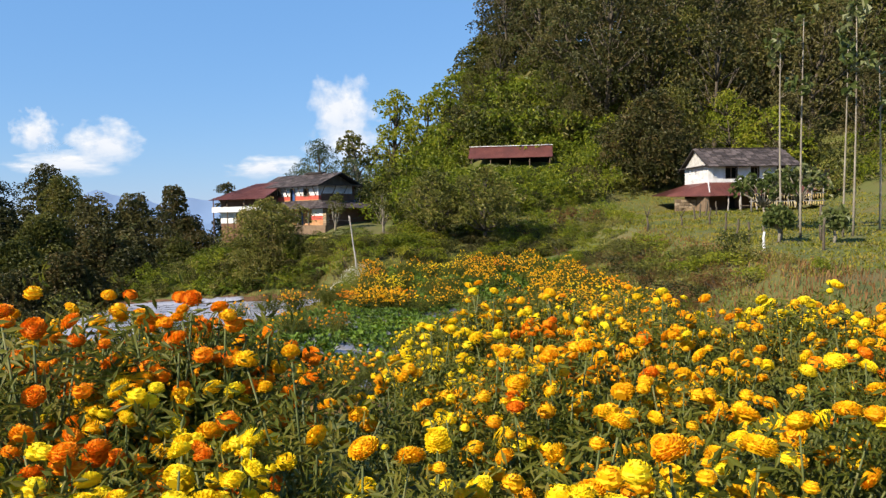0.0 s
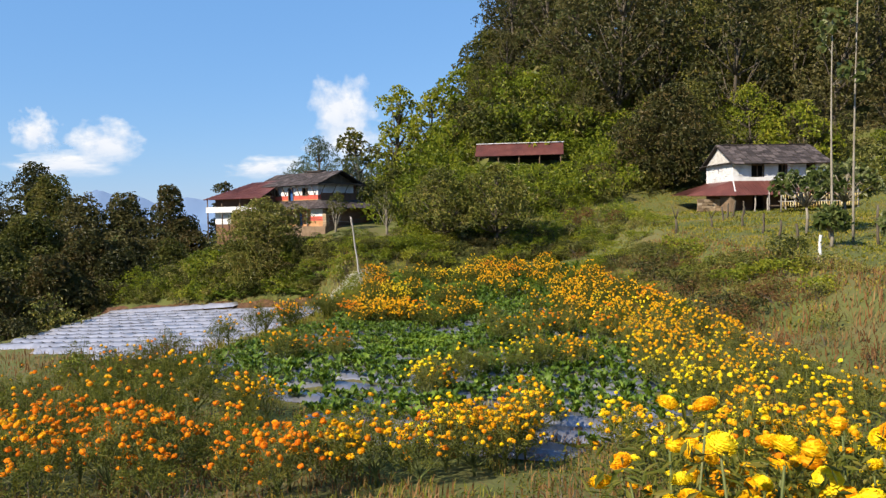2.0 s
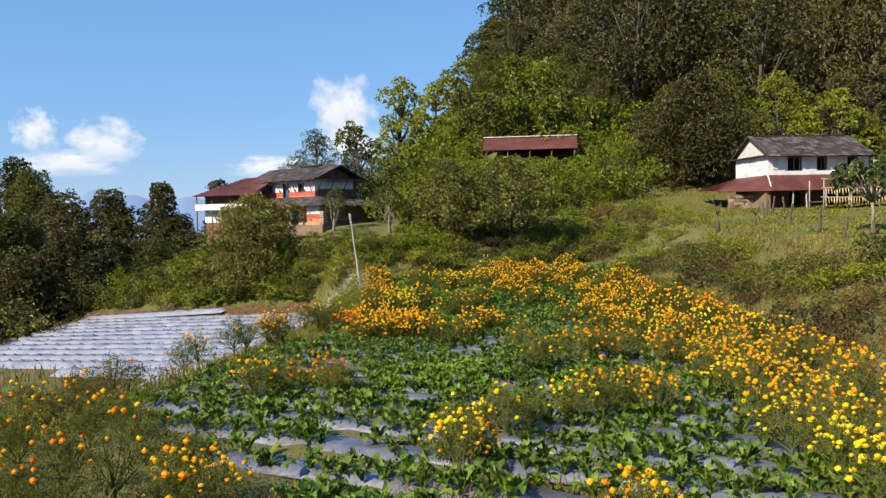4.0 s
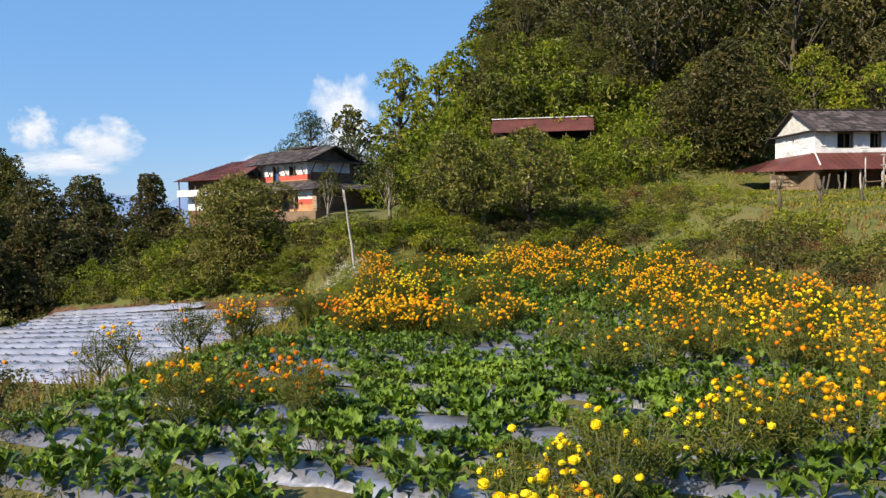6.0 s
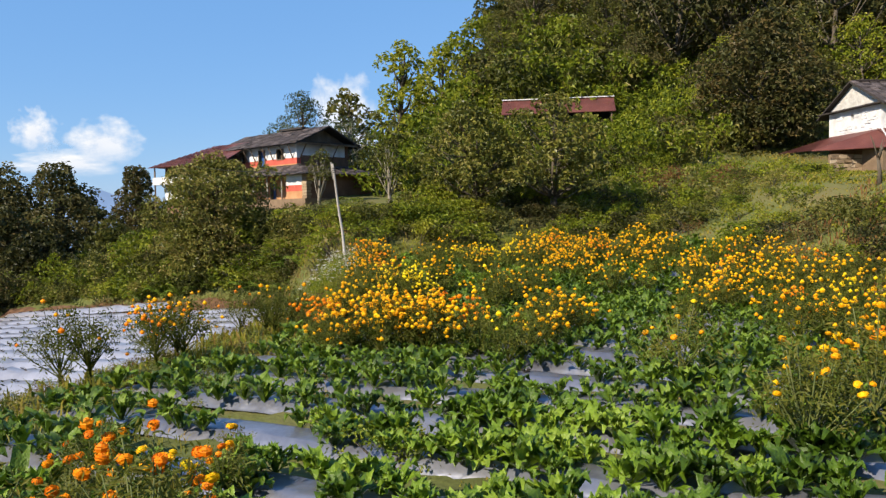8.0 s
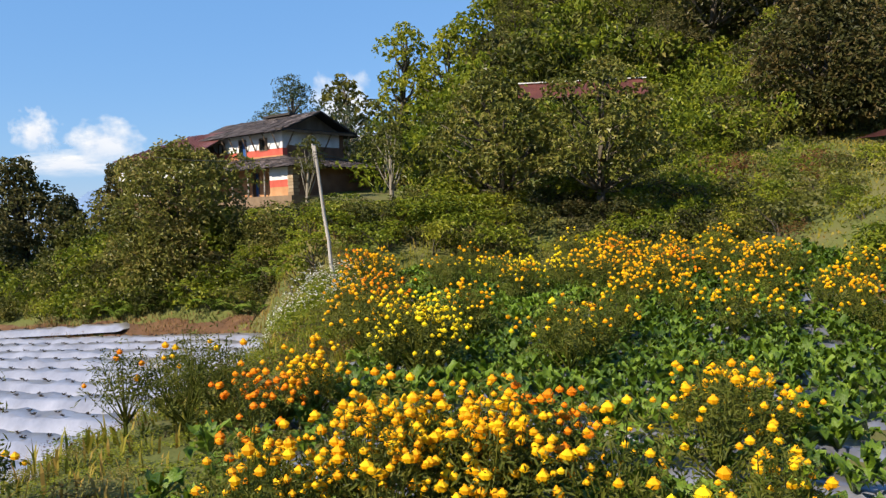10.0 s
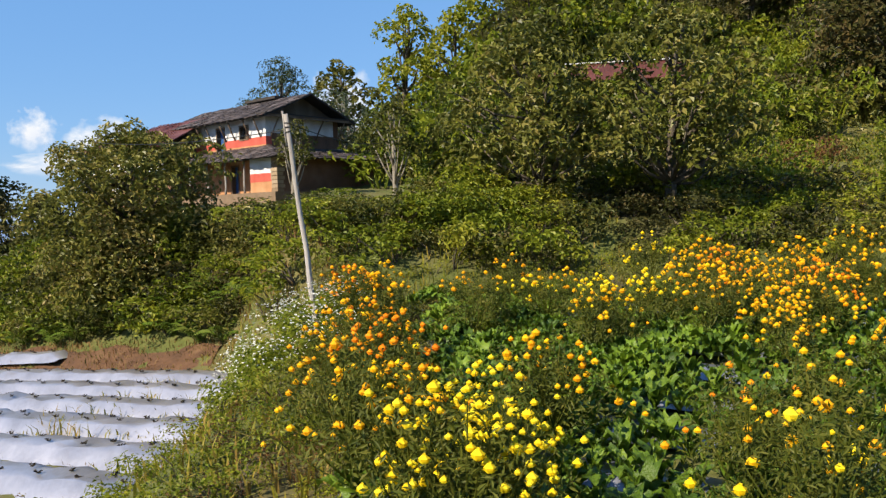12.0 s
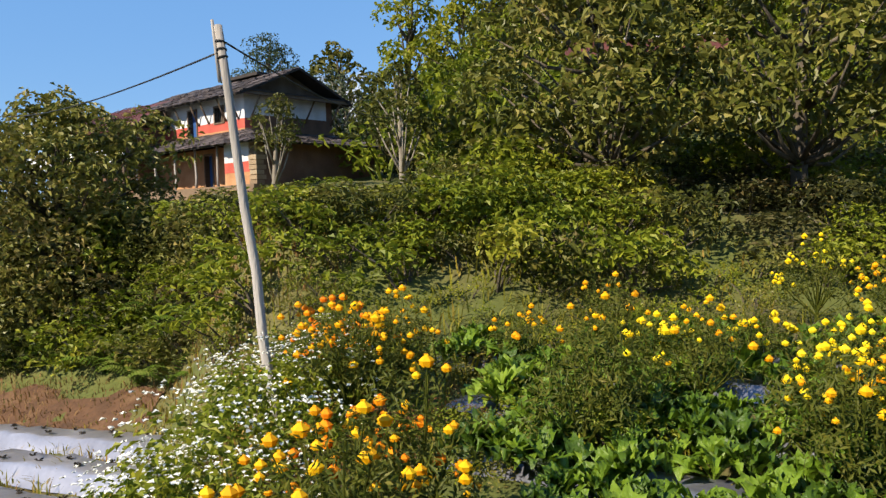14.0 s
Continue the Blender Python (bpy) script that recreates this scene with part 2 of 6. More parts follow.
def tube(points, radii, sides=6):
    """A tapered tube through points."""
    points = np.asarray(points, float)
    v, f = [], []
    for i, p in enumerate(points):
        d = unit(points[min(i + 1, len(points) - 1)] - points[max(i - 1, 0)])
        a = unit(np.cross(d, [0.31, 0.95, 0.1] if abs(d[2]) > 0.7 else [0.1, 0.2, 1.0]))
        b = np.cross(d, a)
        for k in range(sides):
            w = 2 * math.pi * k / sides
            v.append(p + radii[i] * (a * math.cos(w) + b * math.sin(w)))
    for i in range(len(points) - 1):
        for k in range(sides):
            q, w = i * sides + k, i * sides + (k + 1) % sides
            f.append((q, w, w + sides, q + sides))
    e = len(points) - 1
    f.append(tuple(range(sides - 1, -1, -1)))
    f.append(tuple(e * sides + k for k in range(sides)))
    return np.array(v), f


def crown_points(blobs, per, r, shell=0.75):
    """Points and outward normals spread over the outer part of ragged blobs (x, y, z, radius, squash)."""
    C, N = [], []
    for x, y, z, rad, sq in blobs:
        k = max(4, int(per * rad * rad))
        d = unit(r.normal(size=(k, 3)))
        d[:, 2] = np.where(d[:, 2] < -0.55, -d[:, 2], d[:, 2])
        rr = rad * (shell + (1.08 - shell) * r.random(k)) * (1 + 0.22 * np.sin(5 * d[:, 0] + x) * np.cos(4 * d[:, 1] + y))
        C.append(np.array([x, y, z]) + d * rr[:, None] * [1, 1, sq])
        N.append(unit(d * [1, 1, 1.2] + r.normal(size=(k, 3)) * 0.55 + [0, 0, 0.35]))
    return np.concatenate(C), np.concatenate(N)


def tree_meshes(name, seed, high, wide, n_blobs, leaf, per, leaf_mat, bark, foot=0.3, thick=0.03, shape=1.0, lump=1.0):
    """Trunk and crown of a broad-leaved tree, foot at the origin."""
    r = np.random.default_rng(seed)
    blobs, limbs = [], []
    top = high * 0.93
    bend = r.normal(size=2) * 0.05 * high
    spine = [(bend[0] * t * t, bend[1] * t * t, high * 0.85 * t) for t in np.linspace(0, 1, 6)]
    limbs.append(tube(spine, [high * thick * (1 - 0.85 * t) + 0.01 for t in np.linspace(0, 1, 6)], 7))
    for i in range(n_blobs):
        u = (i + 0.5) / n_blobs
        z = high * foot + (top - high * foot) * u
        spread = wide / 2 * math.sin(math.pi * min(1, 0.18 + 0.80 * u ** shape)) * r.uniform(0.35, 1.0)
        a = i * 2.4 + r.uniform(-0.6, 0.6)
        rad = lump * wide * r.uniform(0.13, 0.24) * (1.1 - 0.35 * u)
        c = (bend[0] * u + spread * math.cos(a), bend[1] * u + spread * math.sin(a), z)
        blobs.append((*c, rad, r.uniform(0.6, 0.85)))
        s = spine[max(1, min(4, int(u * 5)))]
        s = (s[0], s[1], min(s[2], z * 0.85))
        m = [(s[k] * 0.5 + c[k] * 0.5) for k in range(3)]
        m[2] -= 0.05 * high * r.random()
        limbs.append(tube([s, m, c], [high * thick * 0.35, high * thick * 0.22, 0.012], 5))
    C, N = crown_points(blobs, per, r)
    v, f = leaves(C, N, leaf, leaf * 0.5, r)
    lv, lf = join(*limbs)
    return mesh_of(name + "_trunk", lv, lf, bark, True), mesh_of(name + "_crown", v, f, leaf_mat)


def tree(name, meshes, m, label, category="tree", group=""):
    t = tagged(new(name), label, category, group)
    t.matrix_basis = m
    put("trunk", meshes[0], t)
    put("crown", meshes[1], t)
    return t


def shrub_mesh(name, seed, rad, high, n_blobs, leaf, per, leaf_mat, ratio=0.5, lump=1.0):
    r = np.random.default_rng(seed)
    blobs = []
    for i in range(n_blobs):
        a, d = r.uniform(0, 6.28), rad * math.sqrt(r.random()) * 0.75
        q = lump * rad * r.uniform(0.28, 0.5)
        blobs.append((d * math.cos(a), d * math.sin(a), min(high - q * 0.6, q * 0.4 + high * r.random() * (1 - 0.5 * d / rad)), q, r.uniform(0.6, 0.95)))
    C, N = crown_points(blobs, per, r, 0.6)
    keep = C[:, 2] > -0.3
    v, f = leaves(C[keep], N[keep], leaf, leaf * ratio, r)
    stems = [tube([(0, 0, -0.3), (b[0] * 0.4, b[1] * 0.4, b[2] * 0.5), b[:3]], [0.03 * high, 0.018 * high, 0.006], 4) for b in blobs[:6]]
    v, f = join((v, f), *stems)
    me = mesh_of(name, v, f, [leaf_mat, M_BARK])
    idx = np.zeros(len(me.polygons), dtype=np.int32)
    idx[-sum(len(s[1]) for s in stems):] = 1
    me.polygons.foreach_set("material_index", idx)
    return me


def stand(name, me, x, y, label, category, group="", s=1.0, z=0.0, turn=None, sq=1.0):
    ob = tagged(new(name, me), label, category, group)
    ob.matrix_basis = Matrix.LocRotScale((x, y, H(x, y) + z), Euler((0, 0, turn if turn is not None else rng.uniform(0, 6.28))), (s, s, s * sq))
    return ob


# ---- the wooded hill ----
FOREST = [tree_meshes("forest", 20 + i, 13, 9.0 + i % 3, 36, 0.42, 46, (M_DARKLEAF, M_DARKLEAF, M_FOREST, M_DARKLEAF, M_BROWNLEAF, M_GREEN, M_BROWNLEAF)[i], M_BARK, 0.22, 0.02, lump=0.76) for i in range(7)]
LABELS = ["tall forest tree with dark green leaves on the hillside", "dark leafy forest tree on the steep slope", "broad forest tree with a dense green crown",
          "shaded dark green tree in the hill forest", "broad brownish-green tree among the hill forest", "bright green young tree at the forest edge", "brownish-leaved tree in the hill forest"]


def build_forest():
    spots = []
    r = np.random.default_rng(3)
    tries = 0
    while len(spots) < 120 and tries < 9000:
        tries += 1
        y = r.uniform(70, 165)
        x = r.uniform(-12, 92)
        edge = np.interp(x, [-12, 0, 12, 20, 30, 45, 90], [104, 94, 95, 80, 73, 66, 58])
        if y < edge or x > 0.68 * (y + 18) or x < np.interp(y, [90, 104, 112, 165], [2, 8, 12, 22]):
            continue
        if any((x - a) ** 2 + (y - b) ** 2 < np.interp(y, [60, 165], [19, 42]) for a, b in spots):
            continue
        spots.append((x, y))
        front = y < edge + 9
        k = int(r.choice([0, 2, 4, 5])) if front else int(r.choice([0, 1, 1, 3, 3, 2, 4, 6, 4]))
        s = r.uniform(0.5, 0.75) if front else r.uniform(0.85, 1.45)
        m = Matrix.LocRotScale((x, y, H(x, y) - 0.4), Euler((r.normal() * 0.04, r.normal() * 0.04, r.uniform(0, 6.28))), (s, s, s * r.uniform(0.9, 1.15)))
        tree("forest_tree", FOREST[k], m, LABELS[k], "tree", "trees of the hill forest")


build_forest()

# ---- single trees ----
def lone(seed, x, y, high, wide, blobs, leaf, per, lm, label, bark=M_BARK, foot=0.25, base=None, thick=0.03, shape=1.0, lump=1.0):
    z = H(x, y) if base is None else base
    tree("tree", tree_meshes("tree", seed, high, wide, blobs, leaf, per, lm, bark, foot, thick, shape, lump), pose(x, y, z - 0.15), label)


M_BLUELEAF = leafy("blue_green_leaf", [(0.0218, 0.0351, 0.0156), (0.0468, 0.0702, 0.0351), (0.078, 0.1053, 0.0546), (0.117, 0.1404, 0.078)], 0.5)
# crown that hangs over the field from the bank
lone(41, 0.1, 53.4, 5.5, 5.8, 50, 0.22, 250, M_OLIVE, "spreading fruit tree with narrow olive-green leaves on the bank", foot=0.24, lump=0.66)
lone(42, 3.7, 53.0, 6.1, 5.6, 46, 0.22, 250, M_OLIVE, "leafy olive-green tree leaning over the marigold field", foot=0.24, lump=0.66)
lone(43, -14.2, 59.2, 7.2, 7.0, 72, 0.21, 280, M_OLIVE, "round-crowned tree with yellowing olive leaves below the house", foot=0.08, base=-0.6, lump=0.85, shape=2.5)
lone(44, -9.2, 64.2, 3.9, 2.0, 16, 0.15, 620, M_FOREST, "slender pale-stemmed tree in front of the house gable", M_PALEBARK, 0.5, 3.4)
lone(45, -4.5, 59.8, 3.9, 2.4, 14, 0.2, 300, M_FOREST, "thin-trunked tree with drooping leaves beside the house", M_PALEBARK, 0.5)
lone(46, -13.6, 84.0, 9.6, 6.6, 30, 0.2, 190, M_BLUELEAF, "bushy blue-green tree rising behind the house roof", foot=0.2, base=4.6)
lone(47, -9.6, 86.0, 7.4, 4.6, 22, 0.2, 120, M_BLUELEAF, "airy pale-leaved tree behind the house roof", M_PALEBARK, 0.3, 4.8)
for i, (x, y, top, w, lm) in enumerate([(-34, 83, 8.0, 11, M_BROWNLEAF), (-39, 82, 7.6, 11, M_BROWNLEAF), (-43, 86, 10.2, 10, M_FOREST), (-50, 89, 12.4, 10, M_DARKLEAF), (-58, 92, 12, 14, M_DARKLEAF), (-41, 76, 5.4, 12, M_FOREST), (-48, 77, 6.4, 13, M_DARKLEAF), (-35, 75, 3.6, 10, M_DARKLEAF),
                                         (-29.8, 79, 2.6, 7, M_FOREST), (-31, 72, 2.2, 8, M_DARKLEAF), (-54, 80, 8.5, 13, M_DARKLEAF), (-66, 94, 14, 15, M_FOREST), (-34, 66, 1.6, 9, M_DARKLEAF), (-40, 68, 3.0, 11, M_FOREST), (-35, 58, 0.4, 8, M_DARKLEAF), (-44, 62, 2.0, 10, M_FOREST)]):
    lone(60 + i, x, y, top + 8.5, w, 44, 0.38, 105, lm, "dark dense tree on the falling slope beside the terrace", foot=0.06, base=-8, lump=0.95)
for i, (x, y, top, w) in enumerate([(-47.0, 131, 12.2, 12), (-39.7, 136, 13.2, 8), (-56, 134, 8, 12), (-43, 126, 6, 14)]):
    lone(70 + i, x, y, top + 16, w, 40, 0.6, 60, M_DARKLEAF, "distant dark tree standing on the ridge edge", foot=0.12, base=-16)
for i, (x, y, high, w, lm) in enumerate([(-6.6, 106, 0, 9, M_GREEN), (-1.5, 102, -2, 8, M_GREEN), (3.5, 104, 1.5, 9, M_GREEN), (-10.5, 98, -7, 7, M_FOREST), (7.5, 110, 7, 10, M_FOREST), (11.5, 122, 22, 12, M_DARKLEAF), (19, 126, 28, 15, M_DARKLEAF)]):
    lone(80 + i, x, y, high if high > 15 else 24 + high - H(x, y), w, 26, 0.55, 60, lm, "leafy tree on the skyline of the hill", foot=0.08)
lone(90, 20.5, 70.5, 9.5, 9.5, 38, 0.34, 130, M_DARKLEAF, "large dense tree with rusty shoots behind the stone house", foot=0.1)
lone(91, 33.5, 70, 7.5, 6, 16, 0.4, 80, M_GREEN, "bright bamboo-like tree behind the stone house", foot=0.15)

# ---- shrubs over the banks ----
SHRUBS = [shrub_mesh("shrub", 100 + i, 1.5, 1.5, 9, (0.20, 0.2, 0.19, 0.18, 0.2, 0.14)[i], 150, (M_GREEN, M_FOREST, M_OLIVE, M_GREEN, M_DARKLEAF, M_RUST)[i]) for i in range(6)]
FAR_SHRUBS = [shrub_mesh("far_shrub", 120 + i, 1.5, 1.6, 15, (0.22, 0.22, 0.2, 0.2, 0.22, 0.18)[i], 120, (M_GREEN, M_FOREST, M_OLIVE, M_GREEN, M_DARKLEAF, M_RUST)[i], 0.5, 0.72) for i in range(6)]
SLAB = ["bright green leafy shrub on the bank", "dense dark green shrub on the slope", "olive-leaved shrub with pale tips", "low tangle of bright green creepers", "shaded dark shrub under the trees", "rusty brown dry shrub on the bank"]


BUSHES = []


def shrubs(n, xr, yr, kinds, size, seed, keep=lambda x, y: True, gap=0.9):
    r = np.random.default_rng(seed)
    done, tries = [], 0
    while len(done) < n and tries < 60 * n:
        tries += 1
        x, y = r.uniform(*xr), r.uniform(*yr)
        if not keep(x, y) or any((x - a) ** 2 + (y - b) ** 2 < gap * gap for a, b in done):
            continue
        done.append((x, y))
        k = int(r.choice(kinds))
        s = r.uniform(*size)
        BUSHES.append((x, y, k, s, r.uniform(0, 6.28), r.uniform(0.7, 1.05) if y < 58 else r.uniform(0.85, 1.3)))


def far_line(x):
    return 46.6 - 0.6 * x


# bank below the left house, above the mulched beds
shrubs(190, (-31, -5), (50, 68), (0, 1, 2, 3, 4, 0, 3), (0.5, 0.9), 1, lambda x, y: far_line(x) + 2.8 < y < far_line(x) + 11 and not (-19 < x < -4.5 and y > 63) and y < 60.5 - 0.12 * (x + 8) + 4 * (x < -13), 0.82)
shrubs(56, (-18, -8), (52.5, 62), (0, 1, 3, 0, 2), (0.5, 0.85), 13, lambda x, y: far_line(x) + 2.8 < y < far_line(x) + 6.5, 0.75)
shrubs(80, (-31, -16), (56, 76), (0, 1, 2, 0, 3), (0.7, 1.2), 15, lambda x, y: far_line(x) + 2.6 < y < far_line(x) + 11, 1.0)
shrubs(62, (-10, 0), (50, 56), (0, 3, 3, 1, 0, 2), (0.65, 1.0), 11, lambda x, y: x > -7.2, 0.78)
shrubs(80, (-19, -7.4), (51, 62), (0, 1, 3, 2, 4, 1), (0.75, 1.2), 16, lambda x, y: far_line(x) + 2.7 < y < far_line(x) + 5.2, 0.7)
# bank behind the field, under the overhanging tree
shrubs(80, (-6, 10), (50.2, 57), (0, 3, 0, 3, 1, 2), (0.45, 0.8), 2, lambda x, y: y > 50.2 + 0.1 * x, 0.85)
# slope up to the shed
shrubs(150, (-6, 24), (58, 84), (0, 2, 3, 1, 0, 3, 0, 4), (0.8, 1.9), 3, lambda x, y: y > 60 + 0.6 * max(0, x - 4) and not (2.0 < x < 15 and 75.5 < y) and not (x > 17 and y < 69) and not (x < -3.5 and y < 68), 1.5)
shrubs(100, (-16, 36), (83.5, 106), (0, 1, 0, 3, 2, 3, 4), (1.4, 2.9), 4, lambda x, y: y > 85.5, 2.6)
shrubs(60, (-8, 16), (84.5, 99), (0, 0, 3, 2, 1, 4), (1.2, 2.5), 14, lambda x, y: True, 1.9)
# hedge along the lower edge of the meadow
shrubs(40, (8, 24), (22, 54), (0, 2, 5, 3), (0.35, 0.7), 5, lambda x, y: 1.5 < x - np.interp(y, [0, 10, 20, 30, 45], [10, 9, 8, 6, 5.5]) < 7, 1.2)
shrubs(130, (6, 28), (42, 68), (0, 3, 2, 3, 5, 1, 0), (0.35, 1.0), 12, lambda x, y: x < 14.5 and y > 51 - 0.2 * x, 1.2)
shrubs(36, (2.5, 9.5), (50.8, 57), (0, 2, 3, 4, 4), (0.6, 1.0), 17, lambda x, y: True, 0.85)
shrubs(30, (-46, -28), (44, 72), (1, 4, 2, 0), (1.0, 1.8), 6, lambda x, y: x < -29, 1.8)
shrubs(46, (9, 17), (24, 44), (1, 4, 5, 2, 0), (0.4, 0.85), 19, lambda x, y: 1.0 < x - np.interp(y, [0, 10, 20, 30, 45], [10, 9, 8, 6, 5.5]) < 6.5 and wave(x, y, 0.7, 4) > -0.1, 0.9)
shrubs(36, (29, 50), (58, 74), (1, 4, 4, 0, 2), (1.1, 2.0), 18, lambda x, y: x > 31 or y > 66, 1.7)
shrubs(20, (24, 40), (46, 70), (0, 5, 2), (0.7, 1.4), 7, lambda x, y: y > 66 or x > 35, 1.8)


def build_bushes():
    """The nearest as shrubs of their own, the far ones as one growth per kind of leaf."""
    order = sorted(BUSHES, key=lambda b: max(0, b[1] - 38) + 0.4 * abs(b[0] + 4))
    low = []
    for x, y, k, s, a, q in order:
        if -14 < x < -3.2 and 49 < y < 62:
            q = min(q, max(0.5, (3.45 - H(x, y)) / (1.5 * s)))
            if H(x, y) > 3.0 and y < 60:
                continue
        # dark leaves paint in the shade of the hollow under the leaning tree
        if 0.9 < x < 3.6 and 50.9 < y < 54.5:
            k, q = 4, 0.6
        if 58 < y < 80 and abs(x - 8.4 * (y + 4) / 86) < 6.5:
            q = min(q, (4.7 + 6.0 * (y + 4) / 86 - H(x, y)) / (1.7 * s))
            if q < 0.25:
                continue
        low.append((x, y, k, s, a, q))
    order = low
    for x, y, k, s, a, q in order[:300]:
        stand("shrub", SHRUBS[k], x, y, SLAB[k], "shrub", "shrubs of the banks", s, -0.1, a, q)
    data = {}
    for k in range(6):
        me = FAR_SHRUBS[k]
        data[k] = (np.array([v.co[:] for v in me.vertices]), [tuple(p.vertices) for p in me.polygons])
    for k in range(6):
        ps = []
        for x, y, kk, s, a, q in order[300:]:
            if kk == k:
                c, d = math.cos(a) * s, math.sin(a) * s
                ps.append((data[k][0] @ np.array([[c, d, 0], [-d, c, 0], [0, 0, s * q]]) + [x, y, H(x, y) - 0.1], data[k][1]))
        if ps:
            v, f = join(*ps)
            tagged(put("far_shrubs", mesh_of("far_shrubs", v, f, SHRUBS[k].materials[0])), "far growth of " + SLAB[k], "shrub", kind="stuff")


build_bushes()

# ---- house parts ----
M_SLATE = mat("slate", [(0.030, 0.023, 0.022), (0.066, 0.052, 0.050), (0.135, 0.108, 0.104)], 0.75, 2, 25, 0.5, 0, "object")
M_SLATEBED = mat("roof_bed", [(0.0246, 0.0213, 0.0197), (0.0492, 0.041, 0.0369)], 0.9, 3, 20)
M_TIN = mat("red_tin", [(0.0615, 0.023, 0.0197), (0.1066, 0.0344, 0.0279), (0.164, 0.0656, 0.0492)], 0.55, 0.8, 12, 0.2, 0.1)
M_LIME = mat("limewash", [(0.38, 0.37, 0.37), (0.57, 0.57, 0.58), (0.70, 0.70, 0.72)], 0.85, 1.2, 14, 0.6, bump_scale=6)
M_REDOCHRE = mat("red_ochre_plaster", [(0.32, 0.055, 0.04), (0.42, 0.085, 0.06), (0.46, 0.13, 0.09)], 0.9, 1.5, 16, 0.4)
M_OCHRE = mat("orange_mud_plaster", [(0.2624, 0.123, 0.0574), (0.3772, 0.1968, 0.0943), (0.4592, 0.2788, 0.1558)], 0.9, 1.5, 16, 0.4)
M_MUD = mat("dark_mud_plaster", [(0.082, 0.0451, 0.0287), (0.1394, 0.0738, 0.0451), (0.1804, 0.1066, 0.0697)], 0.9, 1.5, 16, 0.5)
M_STONE = mat("field_stone", [(0.164, 0.1148, 0.0738), (0.2788, 0.205, 0.1312), (0.3608, 0.2952, 0.2132)], 0.9, 3, 30, 0.6, 0, "object")
M_PALESTONE = mat("pale_rubble", [(0.3116, 0.287, 0.2624), (0.4592, 0.4428, 0.4182), (0.574, 0.5576, 0.5412)], 0.9, 3, 12, 0.8, bump_scale=8)
M_STONEBED = mat("clay_joint", [(0.1312, 0.0902, 0.0574), (0.2132, 0.1476, 0.0984)], 0.95, 3, 30, 0.5)
M_WOOD = mat("weathered_wood", [(0.0574, 0.0369, 0.0246), (0.123, 0.0861, 0.0574), (0.205, 0.1558, 0.1148)], 0.8, 2, 40, 0.3, stretch=(1, 1, 0.2))
M_GREYWOOD = mat("grey_weathered_pole", [(0.164, 0.1476, 0.1312), (0.2952, 0.2706, 0.246), (0.41, 0.3854, 0.3526)], 0.85, 2, 30, 0.4, stretch=(1, 1, 0.12))
M_BLUE = mat("blue_paint", [(0.0164, 0.0574, 0.1804), (0.0287, 0.0984, 0.2706)], 0.6, 2, 30)
# near-black colour that stands for the shade inside rooms, openings and the shed
M_DARK = mat("dark_interior", [(0.0082, 0.0066, 0.0057), (0.0164, 0.0139, 0.0115)], 0.95, 2, 20)


def box(bm, x0, x1, y0, y1, z0, z1):
    v = [bm.verts.new(p) for p in ((x0, y0, z0), (x1, y0, z0), (x1, y1, z0), (x0, y1, z0), (x0, y0, z1), (x1, y0, z1), (x1, y1, z1), (x0, y1, z1))]
    for q in ((3, 2, 1, 0), (4, 5, 6, 7), (0, 1, 5, 4), (1, 2, 6, 5), (2, 3, 7, 6), (3, 0, 4, 7)):
        bm.faces.new([v[i] for i in q])


def boxes(name, items, material, parent, label=""):
    bm = bmesh.new()
    for b in items:
        box(bm, *b)
    return part(name, bm, material, parent, label)


def wall_with_holes(name, length, z0, z1, thick, holes, material, parent, m, label=""):
    """A wall along x from 0 to length, its outer face at y 0, with openings (x0, x1, z0, z1) cut through."""
    xs = sorted({0, length, *[h[0] for h in holes], *[h[1] for h in holes]})
    bm = bmesh.new()
    for a, b in zip(xs[:-1], xs[1:]):
        cuts = sorted((h[2], h[3]) for h in holes if h[0] <= a + 1e-6 and h[1] >= b - 1e-6)
        z = z0
        for c, d in cuts:
            if c > z + 1e-6:
                box(bm, a, b, 0, thick, z, c)
            z = d
        if z1 > z + 1e-6:
            box(bm, a, b, 0, thick, z, z1)
    bmesh.ops.remove_doubles(bm, verts=bm.verts, dist=1e-4)
    return part(name, bm, material, parent, label, m=m)


def slab_quad(name, corners, thick, material, parent, label=""):
    """A roof plane with thickness under four corners."""
    c = [Vector(p) for p in corners]
    n = (c[1] - c[0]).cross(c[3] - c[0]).normalized()
    if n.z < 0:
        n = -n
    bm = bmesh.new()
    top = [bm.verts.new(p) for p in c]
    bot = [bm.verts.new(p - n * thick) for p in c]
    k = len(c)
    bm.faces.new(top)
    bm.faces.new(bot[::-1])
    for i in range(k):
        bm.faces.new((top[i], bot[i], bot[(i + 1) % k], top[(i + 1) % k]))
    return part(name, bm, material, parent, label)


def slate_meshes(w, h):
    out = []
    r = np.random.default_rng(5)
    for i in range(5):
        bm = bmesh.new()
        box(bm, -w / 2 * r.uniform(0.85, 1.1), w / 2 * r.uniform(0.85, 1.1), 0, h * r.uniform(1.1, 1.3), 0, 0.022)
        for v in bm.verts:
            v.co += Vector((r.normal() * 0.02, r.normal() * 0.025, 0))
        me = bpy.data.meshes.new("slate")
        bm.to_mesh(me)
        bm.free()
        me.materials.append(M_SLATE)
        out.append(me)
    return out


SLATES = slate_meshes(0.42, 0.36)


